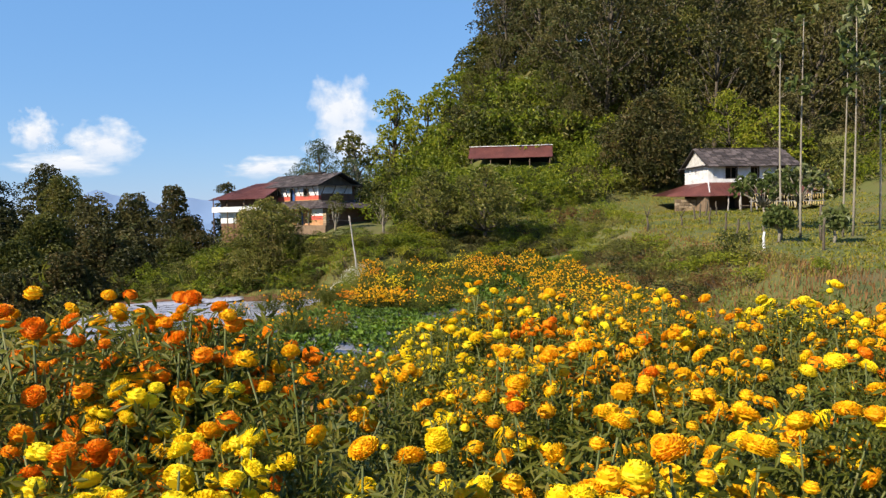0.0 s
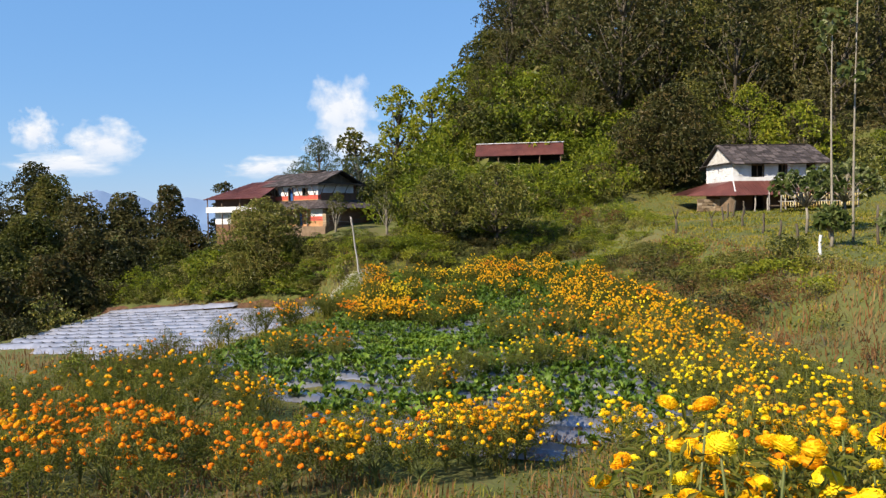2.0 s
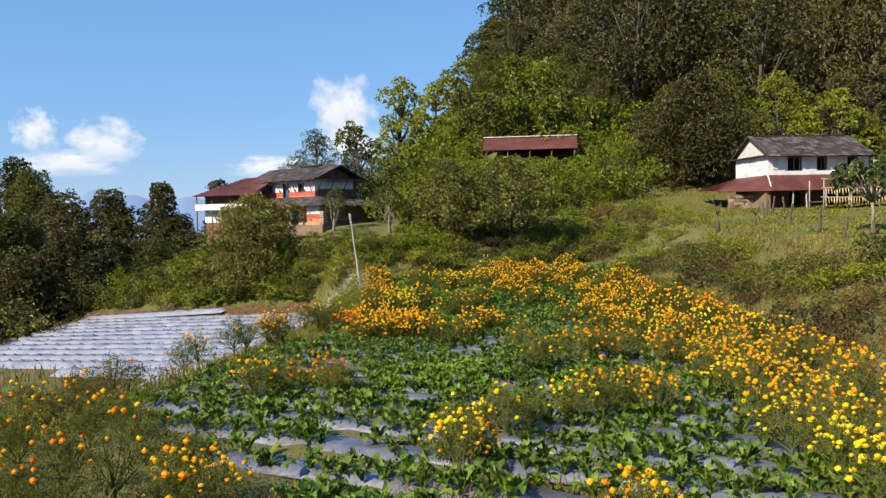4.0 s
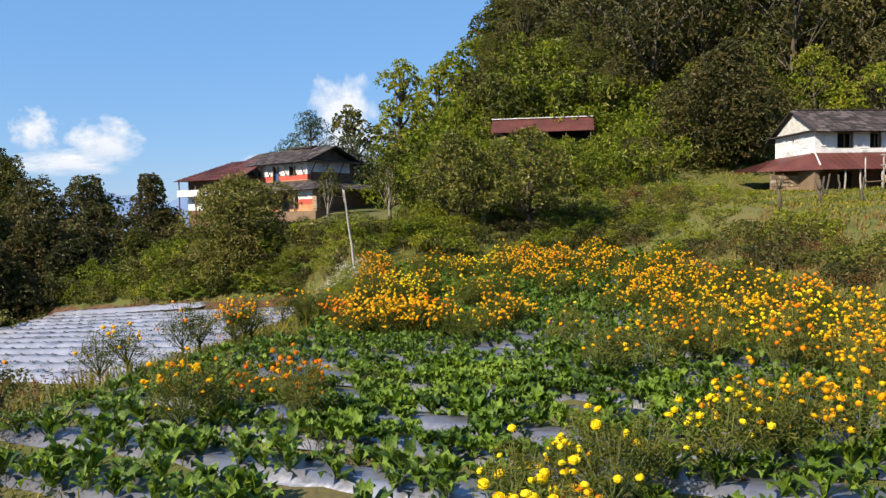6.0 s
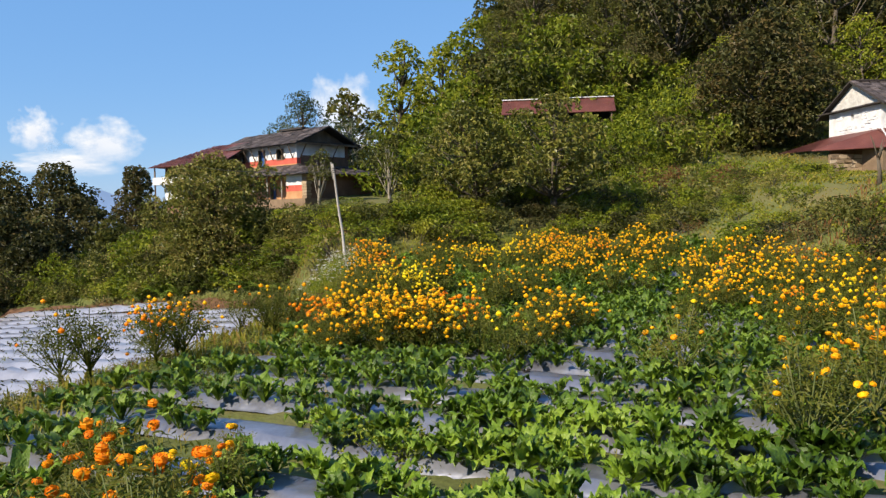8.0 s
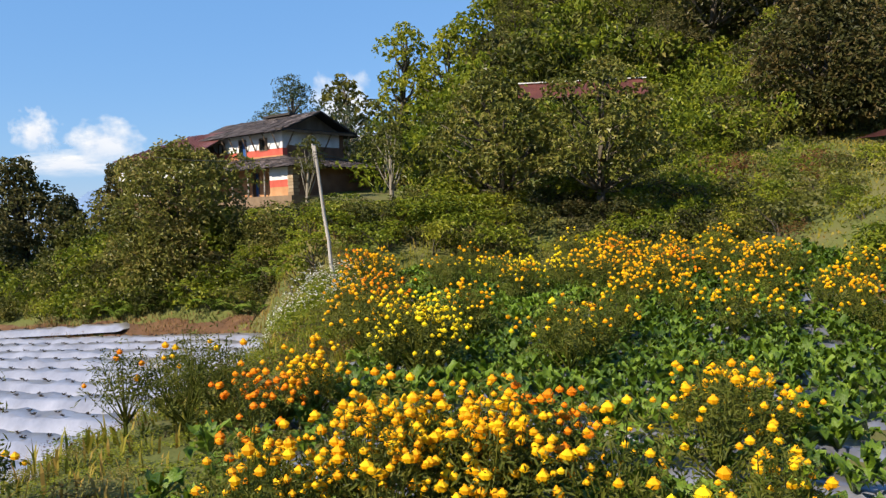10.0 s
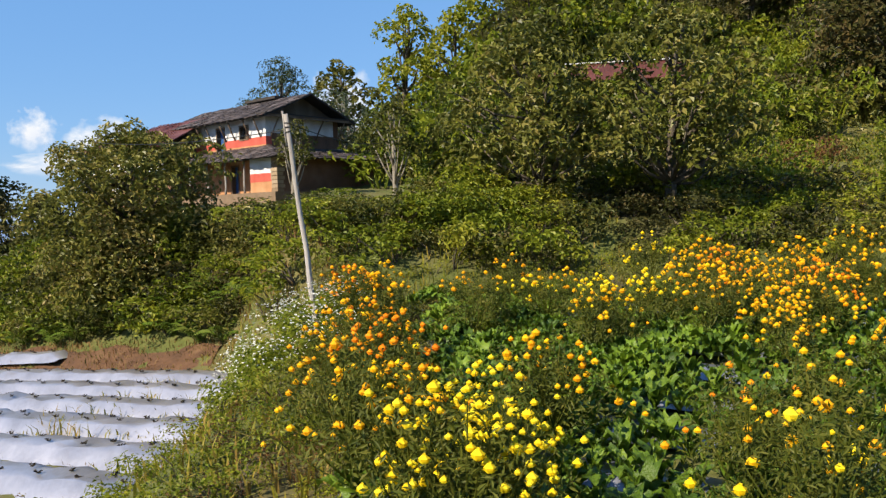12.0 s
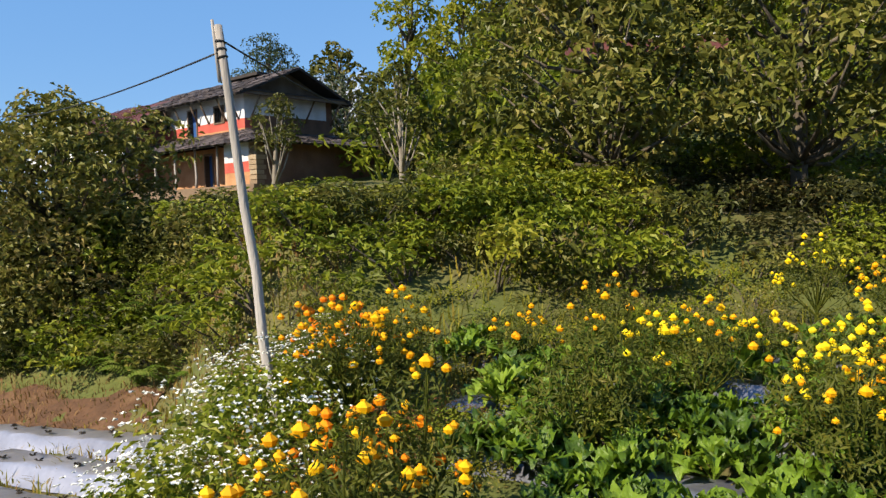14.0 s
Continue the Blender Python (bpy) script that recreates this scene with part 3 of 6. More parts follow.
def shingle(parent, corners, w=0.42, h=0.36, limit=300, seed=1):
    """Lay slates in courses on a plane: corners eave left, eave right, ridge right, ridge left."""
    a, b, c, d = [Vector(p) for p in corners]
    n = (b - a).cross(d - a).normalized()
    if n.z < 0:
        n = -n
    r = np.random.default_rng(seed)
    rows = max(2, int(((d - a).length + (c - b).length) / 2 / h))
    k = 0
    for i in range(rows):
        u = i / rows
        p, q = a.lerp(d, u), b.lerp(c, u)
        run = (q - p).length
        cols = max(1, int(run / w))
        ex = (q - p).normalized()
        ey = n.cross(ex)
        if ey.z < 0:
            ey = -ey
        for j in range(cols):
            if k >= limit:
                return
            k += 1
            o = p.lerp(q, (j + 0.5 + r.uniform(-0.12, 0.12)) / cols) + n * (0.012 + 0.012 * r.random() + 0.006 * (j % 2)) - ey * (0.05 + 0.05 * r.random())
            m = Matrix((ex, ey, n)).transposed().to_4x4()
            m = Matrix.Translation(o) @ m @ pose(0, 0, 0, -3.5 + r.normal() * 1.2, r.normal() * 1.2, r.normal() * 2.5)
            ob = new("slate", SLATES[int(r.integers(5))])
            ob.parent = parent
            ob.matrix_basis = m


def post_mesh(name, p, q, r0, r1, material, parent, label="", sides=7, knots=4, seed=0, wob=0.02):
    rr = np.random.default_rng(seed)
    ts = np.linspace(0, 1, knots + 2)
    pts = [np.array(p) * (1 - t) + np.array(q) * t + rr.normal(size=3) * wob * (0 < t < 1) for t in ts]
    v, f = tube(pts, [r0 * (1 - t) + r1 * t for t in ts], sides)
    return put(name, mesh_of(name, v, f, material, True), parent, None, label)


# ---- the painted house on the left: local x along the front to the far end, y from front to back, foot at the near front corner ----
def build_painted_house():
    g, u = Vector((0.645, 0.765, 0)).normalized(), Vector((-0.765, 0.645, 0)).normalized()
    house = tagged(new("house"), "old two-storey house painted white, red and orange under slate roofs", "house")
    # local x = u (along the front), y = g (towards the back)
    m = Matrix(((u.x, g.x, 0, -10.35), (u.y, g.y, 0, 66.5), (0, 0, 1, 3.9), (0, 0, 0, 1)))
    house.matrix_basis = m
    LX, LY = 12.2, 6.4          # ground floor
    ox, oy, ux, uy = 2.9, 1.6, 8.6, 4.8   # upper storey set back
    t = 0.4
    # plinth
    boxes("plinth", [(-0.25, LX, -0.35, LY, -1.2, 0.22)], M_STONEBED, house, "mud-plastered stone plinth")
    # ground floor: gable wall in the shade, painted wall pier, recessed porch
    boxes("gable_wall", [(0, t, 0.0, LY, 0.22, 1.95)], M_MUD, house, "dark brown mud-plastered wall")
    boxes("pier_lower", [(0.4, 2.1, 0, t, 0.22, 0.72)], M_OCHRE, house, "orange mud-plastered wall foot")
    boxes("pier_band", [(0.4, 2.1, -0.004, t, 0.72, 1.12)], M_REDOCHRE, house, "red painted band")
    boxes("pier_upper", [(0.4, 2.1, 0, t, 1.12, 1.95)], M_LIME, house, "whitewashed wall top")
    # stones at the corner
    r = np.random.default_rng(4)
    for i in range(9):
        b = bmesh.new()
        box(b, -0.03 - 0.02 * r.random(), 0.36 + 0.1 * r.random(), -0.03 - 0.02 * r.random(), 0.3 + 0.1 * (i % 2), 0.22 + i * 0.19, 0.22 + i * 0.19 + 0.165)
        part("stone", b, M_STONE, house)
    doors = [(2.75, 3.45, 0.22, 1.75), (4.7, 5.4, 0.22, 1.75)]
    wall_with_holes("porch_wall", LX - 2.1, 0.22, 1.95, t, [(a - 2.1, b - 2.1, c, d) for a, b, c, d in doors], M_OCHRE, house, Matrix.Translation((2.1, 1.2, 0)), "orange plastered porch wall")
    boxes("side_wall", [(2.1, 2.1 + 0.2, 0.4, 1.2, 0.22, 1.95)], M_OCHRE, house)
    for a, b, c, d in doors:
        dr = boxes("door", [(a + 0.05, b - 0.05, 1.42, 1.48, c, d - 0.06)], M_BLUE, house, "blue painted plank door")
        boxes("door_frame", [(a, a + 0.07, 1.17, 1.42, c, d), (b - 0.07, b, 1.17, 1.42, c, d), (a + 0.07, b - 0.07, 1.17, 1.42, d - 0.07, d)], M_WOOD, dr)
        for k in range(3):
            boxes("board", [(a + 0.07 + k * 0.19, a + 0.24 + k * 0.19, 1.40, 1.42, c + 0.02, d - 0.09)], M_BLUE, dr)
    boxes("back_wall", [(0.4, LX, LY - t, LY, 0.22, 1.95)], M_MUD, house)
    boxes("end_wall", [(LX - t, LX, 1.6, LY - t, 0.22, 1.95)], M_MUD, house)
    for i, x in enumerate((2.5, 4.1, 5.7, 7.3, 8.9, 10.5, 12.0)):
        post_mesh("porch_post", (x, -0.05, 0.22), (x, -0.05, 1.92), 0.06, 0.05, M_GREYWOOD, house, "grey wooden porch post", 6, 3, i)
    boxes("porch_beam", [(2.1, LX, -0.12, 0.02, 1.84, 1.95)], M_WOOD, house)
    # lower skirt roof
    z0, z1 = 1.82, 2.62
    e = 0.55
    X0, X1, Y0, Y1 = -e, LX + 0.2, -e, LY + 0.2
    W0, W1, V0, V1 = ox, ox + ux, oy, oy + uy
    planes = {"front": [(X0, Y0, z0), (X1, Y0, z0), (W1, V0, z1), (W0, V0, z1)], "gable": [(X0, Y1, z0), (X0, Y0, z0), (W0, V0, z1), (W0, V1, z1)],
              "back": [(X1, Y1, z0), (X0, Y1, z0), (W0, V1, z1), (W1, V1, z1)], "end": [(X1, Y0, z0), (X1, Y1, z0), (W1, V1, z1), (W1, V0, z1)]}
    low = None
    for k, q in planes.items():
        rf = slab_quad("skirt_roof", q, 0.07, M_SLATEBED, house, "dark slate skirt roof")
        if k in ("front", "gable"):
            shingle(rf, q, 0.5, 0.36, 260, 11)
    # upper storey
    zt = 4.15
    def bands(name, length, at, holes):
        for nm, a, b, mt, off in (("wall_foot", 2.25, 2.72, M_OCHRE, 0.0), ("wall_band", 2.72, 3.12, M_REDOCHRE, 0.004), ("wall_top", 3.12, zt, M_LIME, 0.0)):
            hs = [(p, q, max(a, c), min(b, d)) for p, q, c, d in holes if c < b and d > a]
            wall_with_holes(nm, length, a, b, 0.35 + off, hs, mt, house, at @ Matrix.Translation((0, -off, 0)))
    front_holes = [(1.5, 2.15, 3.1, 3.75), (3.6, 4.25, 2.5, 3.8), (5.9, 6.5, 3.1, 3.75)]
    bands("front", ux, Matrix.Translation((ox, oy, 0)), front_holes)
    wood = []
    for a, b, c, d in front_holes:
        w = boxes("window", [(ox + a, ox + b, oy + 0.2, oy + 0.24, c, d)], M_DARK if c > 2.8 else M_BLUE, house, "dark small window" if c > 2.8 else "blue painted balcony door")
        boxes("window_frame", [(ox + a - 0.08, ox + a, oy - 0.04, oy + 0.2, c - 0.06, d + 0.07), (ox + b, ox + b + 0.08, oy - 0.04, oy + 0.2, c - 0.06, d + 0.07), (ox + a, ox + b, oy - 0.04, oy + 0.2, d, d + 0.07), (ox + a, ox + b, oy - 0.04, oy + 0.2, c - 0.06, c)], M_WOOD, w)
        if c > 2.8:
            boxes("window_bar", [(ox + (a + b) / 2 - 0.03, ox + (a + b) / 2 + 0.03, oy + 0.12, oy + 0.17, c, d)], M_WOOD, w)
    # gable side: brown below, white above
    gm = Matrix.Translation((ox, oy + uy - 0.35, 0)) @ pose(0, 0, 0, 0, 0, -90)
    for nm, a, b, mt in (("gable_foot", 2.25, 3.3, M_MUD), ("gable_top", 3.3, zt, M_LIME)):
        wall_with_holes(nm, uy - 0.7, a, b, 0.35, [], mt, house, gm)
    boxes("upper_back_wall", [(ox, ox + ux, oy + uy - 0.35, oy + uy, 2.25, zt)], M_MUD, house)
    boxes("upper_end_wall", [(ox + ux - 0.35, ox + ux, oy + 0.36, oy + uy - 0.36, 2.25, zt)], M_LIME, house)
    # upper roof
    zr, ze, ov = 5.4, 4.05, 0.65
    yc = oy + uy / 2
    A0, A1 = ox - 0.75, ox + ux + 0.6
    fr = [(A0, oy - ov, ze), (A1, oy - ov, ze), (A1, yc, zr), (A0, yc, zr)]
    bk = [(A1, oy + uy + ov, ze), (A0, oy + uy + ov, ze), (A0, yc, zr), (A1, yc, zr)]
    for k, q in (("front", fr), ("back", bk)):
        rf = slab_quad("roof", q, 0.09, M_SLATEBED, house, "weathered dark slate roof")
        shingle(rf, q, 0.5, 0.34, 300 if k == "front" else 120, 12)
    bm = bmesh.new()
    p = [bm.verts.new(v) for v in ((ox + 0.1, oy, zt), (ox + 0.1, oy + uy, zt), (ox + 0.1, yc, zr - 0.12), (ox + 0.4, oy, zt), (ox + 0.4, oy + uy, zt), (ox + 0.4, yc, zr - 0.12))]
    for q in ((0, 1, 2), (5, 4, 3), (0, 3, 4, 1), (1, 4, 5, 2), (2, 5, 3, 0)):
        bm.faces.new([p[i] for i in q])
    part("gable_boarding", bm, M_WOOD, house, "dark timber gable boarding")
    boxes("gable_beam", [(ox - 0.7, ox - 0.55, oy - 0.5, oy + uy + 0.5, ze - 0.02, ze + 0.1)], M_WOOD, house)
    boxes("gable_eave", [(ox - 0.75, ox, oy - 0.55, oy + uy + 0.55, ze + 0.1, ze + 0.16)], M_SLATEBED, house, "narrow slate pent under the gable")
    boxes("ridge_cap", [(ox + 1.9, ox + 4.6, yc - 0.3, yc + 0.3, zr + 0.02, zr + 0.16)], M_SLATEBED, house, "raised ridge cap of slate")
    k = 0
    for x in (0.4, 1.3, 2.6, 3.4, 4.7, 5.6, 6.8, 7.6):
        k += 1
        post_mesh("strut", (ox + x, oy - 0.02, 3.1), (ox + x - 0.12, oy - ov + 0.1, ze - 0.02), 0.045, 0.04, M_WOOD, house, "slanting wooden eave strut", 5, 1, k, 0)
    for y in (0.3, 1.7, 3.2, 4.7):
        k += 1
        post_mesh("strut", (ox - 0.02, oy + y, 3.1), (ox - 0.6, oy + y + 0.1, ze + 0.02), 0.045, 0.04, M_WOOD, house, "slanting wooden eave strut", 5, 1, k, 0)


build_painted_house()


# ---- the tin-roofed house behind it ----
def build_tin_house():
    h = tagged(new("house"), "house with red tin roof and white balcony, half hidden by trees", "house")
    h.matrix_basis = Matrix.Translation((-18.7, 76.0, 3.9)) @ pose(0, 0, 0, 0, 0, 150)
    boxes("wall", [(-3.2, 3.4, -2.4, 2.4, -1.5, 3.2)], M_MUD, h, "brown plastered wall")
    boxes("white_pier", [(1.2, 3.42, 2.4, 2.44, 0.5, 1.7), (3.4, 3.44, -2.3, 2.4, 0.5, 1.7)], M_LIME, h, "white painted lower wall")
    q1 = [(-3.8, 3.6, 2.95), (3.9, 3.6, 2.95), (0.6, 0, 4.6), (-3.8, 0, 4.75)]
    q2 = [(3.9, -3.4, 2.95), (-3.8, -3.4, 2.95), (-3.8, 0, 4.75), (0.6, 0, 4.6)]
    for q in (q1, q2):
        rf = slab_quad("roof", q, 0.05, M_TIN, h, "red corrugated tin roof")
    bm = bmesh.new()
    bm.faces.new([bm.verts.new(v) for v in ((3.9, 3.6, 2.95), (3.9, -3.4, 2.95), (0.6, 0, 4.6))])
    bmesh.ops.solidify(bm, geom=bm.faces[:], thickness=0.05)
    part("roof", bm, M_TIN, h, "red corrugated tin hip")
    for i in range(25):
        x = -3.75 + i * 0.3
        top = min(1.0, (3.9 - x - 0.1) / 3.3)
        slab_quad("roof_rib", [(x, 3.6, 2.975), (x + 0.1, 3.6, 2.975), (x + 0.1, 3.6 - 3.55 * top, 2.975 + 1.68 * top), (x, 3.6 - 3.55 * top, 2.975 + 1.68 * top)], 0.02, M_TIN, rf)
    b = boxes("balcony", [(-3.2, 3.9, 3.1, 3.2, 1.75, 2.2), (3.8, 3.9, -2.4, 3.1, 1.75, 2.2), (-3.2, 3.9, 2.44, 3.2, 1.65, 1.75), (3.44, 3.9, -2.4, 2.44, 1.65, 1.75)], M_LIME, h, "white painted balcony parapet")
    for i, x in enumerate((-3, -0.6, 1.8, 3.8)):
        post_mesh("balcony_post", (x, 3.05, -1.2), (x, 3.05, 3.1), 0.06, 0.06, M_WOOD, h, "", 6, 1, i, 0)


build_tin_house()


# ---- the long shed on the slope ----
def build_shed():
    s = tagged(new("shed"), "long open shed with a rusty red tin roof on the slope", "shed")
    a = math.degrees(math.atan2(-1.3, 9.3))
    s.matrix_basis = Matrix.Translation((8.4, 82.2, 10.6)) @ pose(0, 0, 0, 0, 0, a)
    rf = slab_quad("roof", [(-4.7, -1.7, 0.55), (4.7, -1.7, 0.55), (4.7, 0.4, 2.0), (-4.7, 0.4, 2.0)], 0.05, M_TIN, s, "rusty red corrugated tin roof")
    slab_quad("roof", [(4.7, 2.2, 1.1), (-4.7, 2.2, 1.1), (-4.7, 0.4, 2.0), (4.7, 0.4, 2.0)], 0.05, M_TIN, s, "rusty red corrugated tin roof")
    for i in range(46):
        x = -4.65 + i * 0.204
        slab_quad("roof_rib", [(x, -1.7, 0.565), (x + 0.07, -1.7, 0.565), (x + 0.07, 0.35, 1.99), (x, 0.35, 1.99)], 0.012, M_TIN, rf)
    boxes("ridge_cap", [(-4.75, 4.75, 0.2, 0.62, 2.0, 2.07)], M_LIME, s, "pale metal ridge cap")
    for i, x in enumerate((-4.4, -2.2, 0, 2.2, 4.4)):
        post_mesh("post", (x, -1.45, -1.5), (x, -1.45, 0.66), 0.07, 0.06, M_WOOD, s, "", 6, 2, i)
        post_mesh("post", (x, 2.0, -1.5), (x, 2.0, 1.1), 0.07, 0.06, M_WOOD, s, "", 6, 2, i + 9)
    # inner shade of the open shed, put into the wall colour
    boxes("back_wall", [(-4.5, 4.5, 1.9, 2.0, -1.0, 1.0)], M_DARK, s, "dark plank back wall")


build_shed()


# ---- the whitewashed stone house ----
def build_stone_house():
    h = tagged(new("house"), "whitewashed stone house with slate roof and rusty tin lean-to", "house")
    h.matrix_basis = Matrix.Translation((22.9, 59.6, 4.5)) @ pose(0, 0, 0, 0, 0, 4)
    LX, LY, t = 7.6, 5.0, 0.45
    zw, ze, zr = 2.6, 4.2, 5.75
    # ground floor
    wall_with_holes("ground_wall", LX, -0.8, zw, t, [(1.6, 2.5, 0.0, 1.5), (4.4, 5.2, 0.0, 1.5)], M_MUD, h, Matrix.Identity(4), "mud-plastered ground-floor wall")
    boxes("ground_side_wall", [(0, t, t, LY, -0.8, zw), (LX - t, LX, t, LY, -0.8, zw), (t, LX - t, LY - t, LY, -0.8, zw)], M_MUD, h)
    # dark panels in the door openings, coloured as the shade behind them
    for d in (1.6, 4.4):
        boxes("doorway", [(d, d + 0.85, 0.3, 0.36, 0, 1.5)], M_DARK, h, "dark open doorway")
    # upper storey
    holes = [(1.5, 2.6, 3.0, 4.02), (3.7, 4.5, 3.0, 4.02), (6.0, 6.8, 3.0, 4.02)]
    wall_with_holes("upper_wall", LX, zw, ze, t, holes, M_LIME, h, Matrix.Identity(4), "whitewashed rough stone wall")
    gm = Matrix.Translation((0, LY, 0)) @ pose(0, 0, 0, 0, 0, -90)
    wall_with_holes("gable_wall", LY - t, zw, ze, t, [(2.2, 2.5, 3.45, 3.85)], M_LIME, h, gm, "whitewashed rough stone wall")
    boxes("far_wall", [(LX - t, LX, t, LY, zw, ze), (t, LX - t, LY - t, LY, zw, ze)], M_LIME, h)
    # solid block behind the windows, coloured as an unlit room
    boxes("dark_room", [(t, LX - t, 0.6, LY - t, zw, ze)], M_DARK, h, "unlit interior")
    for a, b, c, d in holes:
        w = boxes("window", [(a, a + 0.08, 0.1, 0.2, c, d), (b - 0.08, b, 0.1, 0.2, c, d), (a + 0.08, b - 0.08, 0.1, 0.2, d - 0.09, d), (a + 0.08, b - 0.08, 0.1, 0.2, c, c + 0.07)], M_WOOD, h, "dark wooden window frame")
        boxes("window_bar", [((a + b) / 2 - 0.035, (a + b) / 2 + 0.035, 0.12, 0.17, c + 0.07, d - 0.09)], M_WOOD, w)
        boxes("lintel", [(a - 0.2, b + 0.2, -0.03, 0.1, d, d + 0.12)], M_WOOD, h)
    # rough stones showing through the whitewash
    r = np.random.default_rng(8)
    for i in range(70):
        L, z = r.uniform(0.25, 0.5), zw + 0.05 + 0.16 * int(r.integers(0, 9))
        b = bmesh.new()
        if i % 2:
            x = r.uniform(0.05, LX - 0.55)
            if any(a - 0.5 < x < b2 + 0.05 and c - 0.15 < z < d for a, b2, c, d in holes):
                b.free()
                continue
            box(b, x, x + L, -0.02 - 0.02 * r.random(), 0.05, z, z + 0.13)
        else:
            y = r.uniform(0.05, LY - 0.6)
            box(b, -0.02 - 0.02 * r.random(), 0.05, y, y + L, z, z + 0.13)
        part("stone", b, M_LIME, h)
    # gable triangle, set back under the slates
    bm = bmesh.new()
    p = [bm.verts.new(v) for v in ((0.02, 0, ze), (0.02, LY, ze), (0.02, LY / 2, zr - 0.1), (0.4, 0, ze), (0.4, LY, ze), (0.4, LY / 2, zr - 0.1))]
    for q in ((0, 1, 2), (5, 4, 3), (0, 3, 4, 1), (1, 4, 5, 2), (2, 5, 3, 0)):
        bm.faces.new([p[i] for i in q])
    part("gable", bm, M_PALESTONE, h, "pale rubble-stone gable")
    boxes("gable_pent", [(-0.35, 0.05, -0.4, LY + 0.7, ze - 0.1, ze - 0.02)], M_SLATEBED, h, "slate ledge under the gable")
    fr = [(-0.3, -0.65, ze - 0.15), (LX + 0.3, -0.65, ze - 0.15), (LX + 0.05, LY / 2, zr), (-0.3, LY / 2, zr)]
    bk = [(LX + 0.3, LY + 0.9, ze - 0.3), (-0.3, LY + 0.9, ze - 0.3), (-0.3, LY / 2, zr), (LX + 0.05, LY / 2, zr)]
    for k, q in enumerate((fr, bk)):
        rf = slab_quad("roof", q, 0.08, M_SLATEBED, h, "grey-brown slate roof")
        shingle(rf, q, 0.5, 0.32, 220 if k == 0 else 40, 21)
    boxes("ridge_cap", [(0.0, 3.1, LY / 2 - 0.2, LY / 2 + 0.2, zr - 0.02, zr + 0.06), (3.3, 7.2, LY / 2 - 0.2, LY / 2 + 0.2, zr - 0.02, zr + 0.05)], M_SLATE, h)
    # tin lean-to round the front and the left
    z0, z1 = 1.55, 2.72
    F, S = -2.1, -3.1
    q1 = [(-0.7, F, z0), (LX + 0.4, F + 0.2, z0), (LX + 0.2, 0, z1), (0, 0, z1)]
    q2 = [(S, 1.6, z0 + 0.1), (-0.7, F, z0), (0, 0, z1), (-0.0, LY - 0.2, z1)]
    q3 = [(S - 0.1, LY + 0.2, z0 + 0.2), (S, 1.6, z0 + 0.1), (0, LY - 0.2, z1)]
    for q in (q1, q2):
        rf = slab_quad("lean_to_roof", q, 0.04, M_TIN, h, "rusty dark red tin sheet")
    bm = bmesh.new()
    bm.faces.new([bm.verts.new(p) for p in q3])
    bmesh.ops.solidify(bm, geom=bm.faces[:], thickness=0.04)
    part("lean_to_roof", bm, M_TIN, h, "rusty dark red tin sheet")
    for i in range(18):
        x = -0.3 + i * 0.43
        slab_quad("roof_rib", [(x, F + 0.02, z0 + 0.02), (x + 0.12, F + 0.02, z0 + 0.02), (x + 0.12, -0.04, z1 + 0.0), (x, -0.04, z1 + 0.0)], 0.02, M_TIN, rf)
    slab_quad("hip_flashing", [(-0.6, F + 0.5, z0 + 0.31), (-0.5, F + 0.5, z0 + 0.31), (0.06, 0, z1 + 0.03), (-0.03, 0, z1 + 0.03)], 0.03, M_LIME, h, "pale torn flashing on the hip")
    # low rubble wall under the left lean-to, stone by stone
    boxes("rubble_core", [(S + 0.5, -0.95, 0.4, 0.75, -0.9, 1.35)], M_STONEBED, h)
    for row in range(7):
        x = S + 0.42
        while x < -0.95:
            w = r.uniform(0.22, 0.5)
            b = bmesh.new()
            box(b, x, min(x + w, -0.88), 0.34 - 0.05 * r.random(), 0.5, -0.35 + row * 0.24, -0.35 + row * 0.24 + 0.2)
            for v in b.verts:
                v.co += Vector(r.normal(size=3) * 0.018)
            part("stone", b, M_STONE, h)
            x += w + 0.03
    boxes("corner_pier", [(-0.9, -0.55, -1.5, 0.3, -0.9, 1.5)], M_STONEBED, h, "clay plastered corner wall")
    for i, x in enumerate((0.9, 1.9, 3.3, 5.0, 6.6, 7.8)):
        post_mesh("porch_post", (x, -1.85, -0.9), (x, -1.85, 1.62), 0.065, 0.055, M_GREYWOOD, h, "rough grey porch post", 6, 3, 30 + i)
    boxes("porch_floor", [(1.8, 8.0, -2.3, 0, -0.8, -0.02)], M_STONEBED, h, "raised mud porch floor")
    # stone annex on the right with a maize rack
    a = boxes("annex_wall", [(LX + 0.3, LX + 3.4, 0.6, 4.4, -0.6, 3.6)], M_STONE, h, "tan stone annex wall")
    boxes("annex_roof", [(LX + 0.25, LX + 3.7, 0.2, 4.7, 3.6, 3.72)], M_SLATEBED, h)
    boxes("annex_eave", [(LX + 0.3, LX + 3.6, -1.6, 0.6, 1.9, 1.97)], M_TIN, h)


build_stone_house()

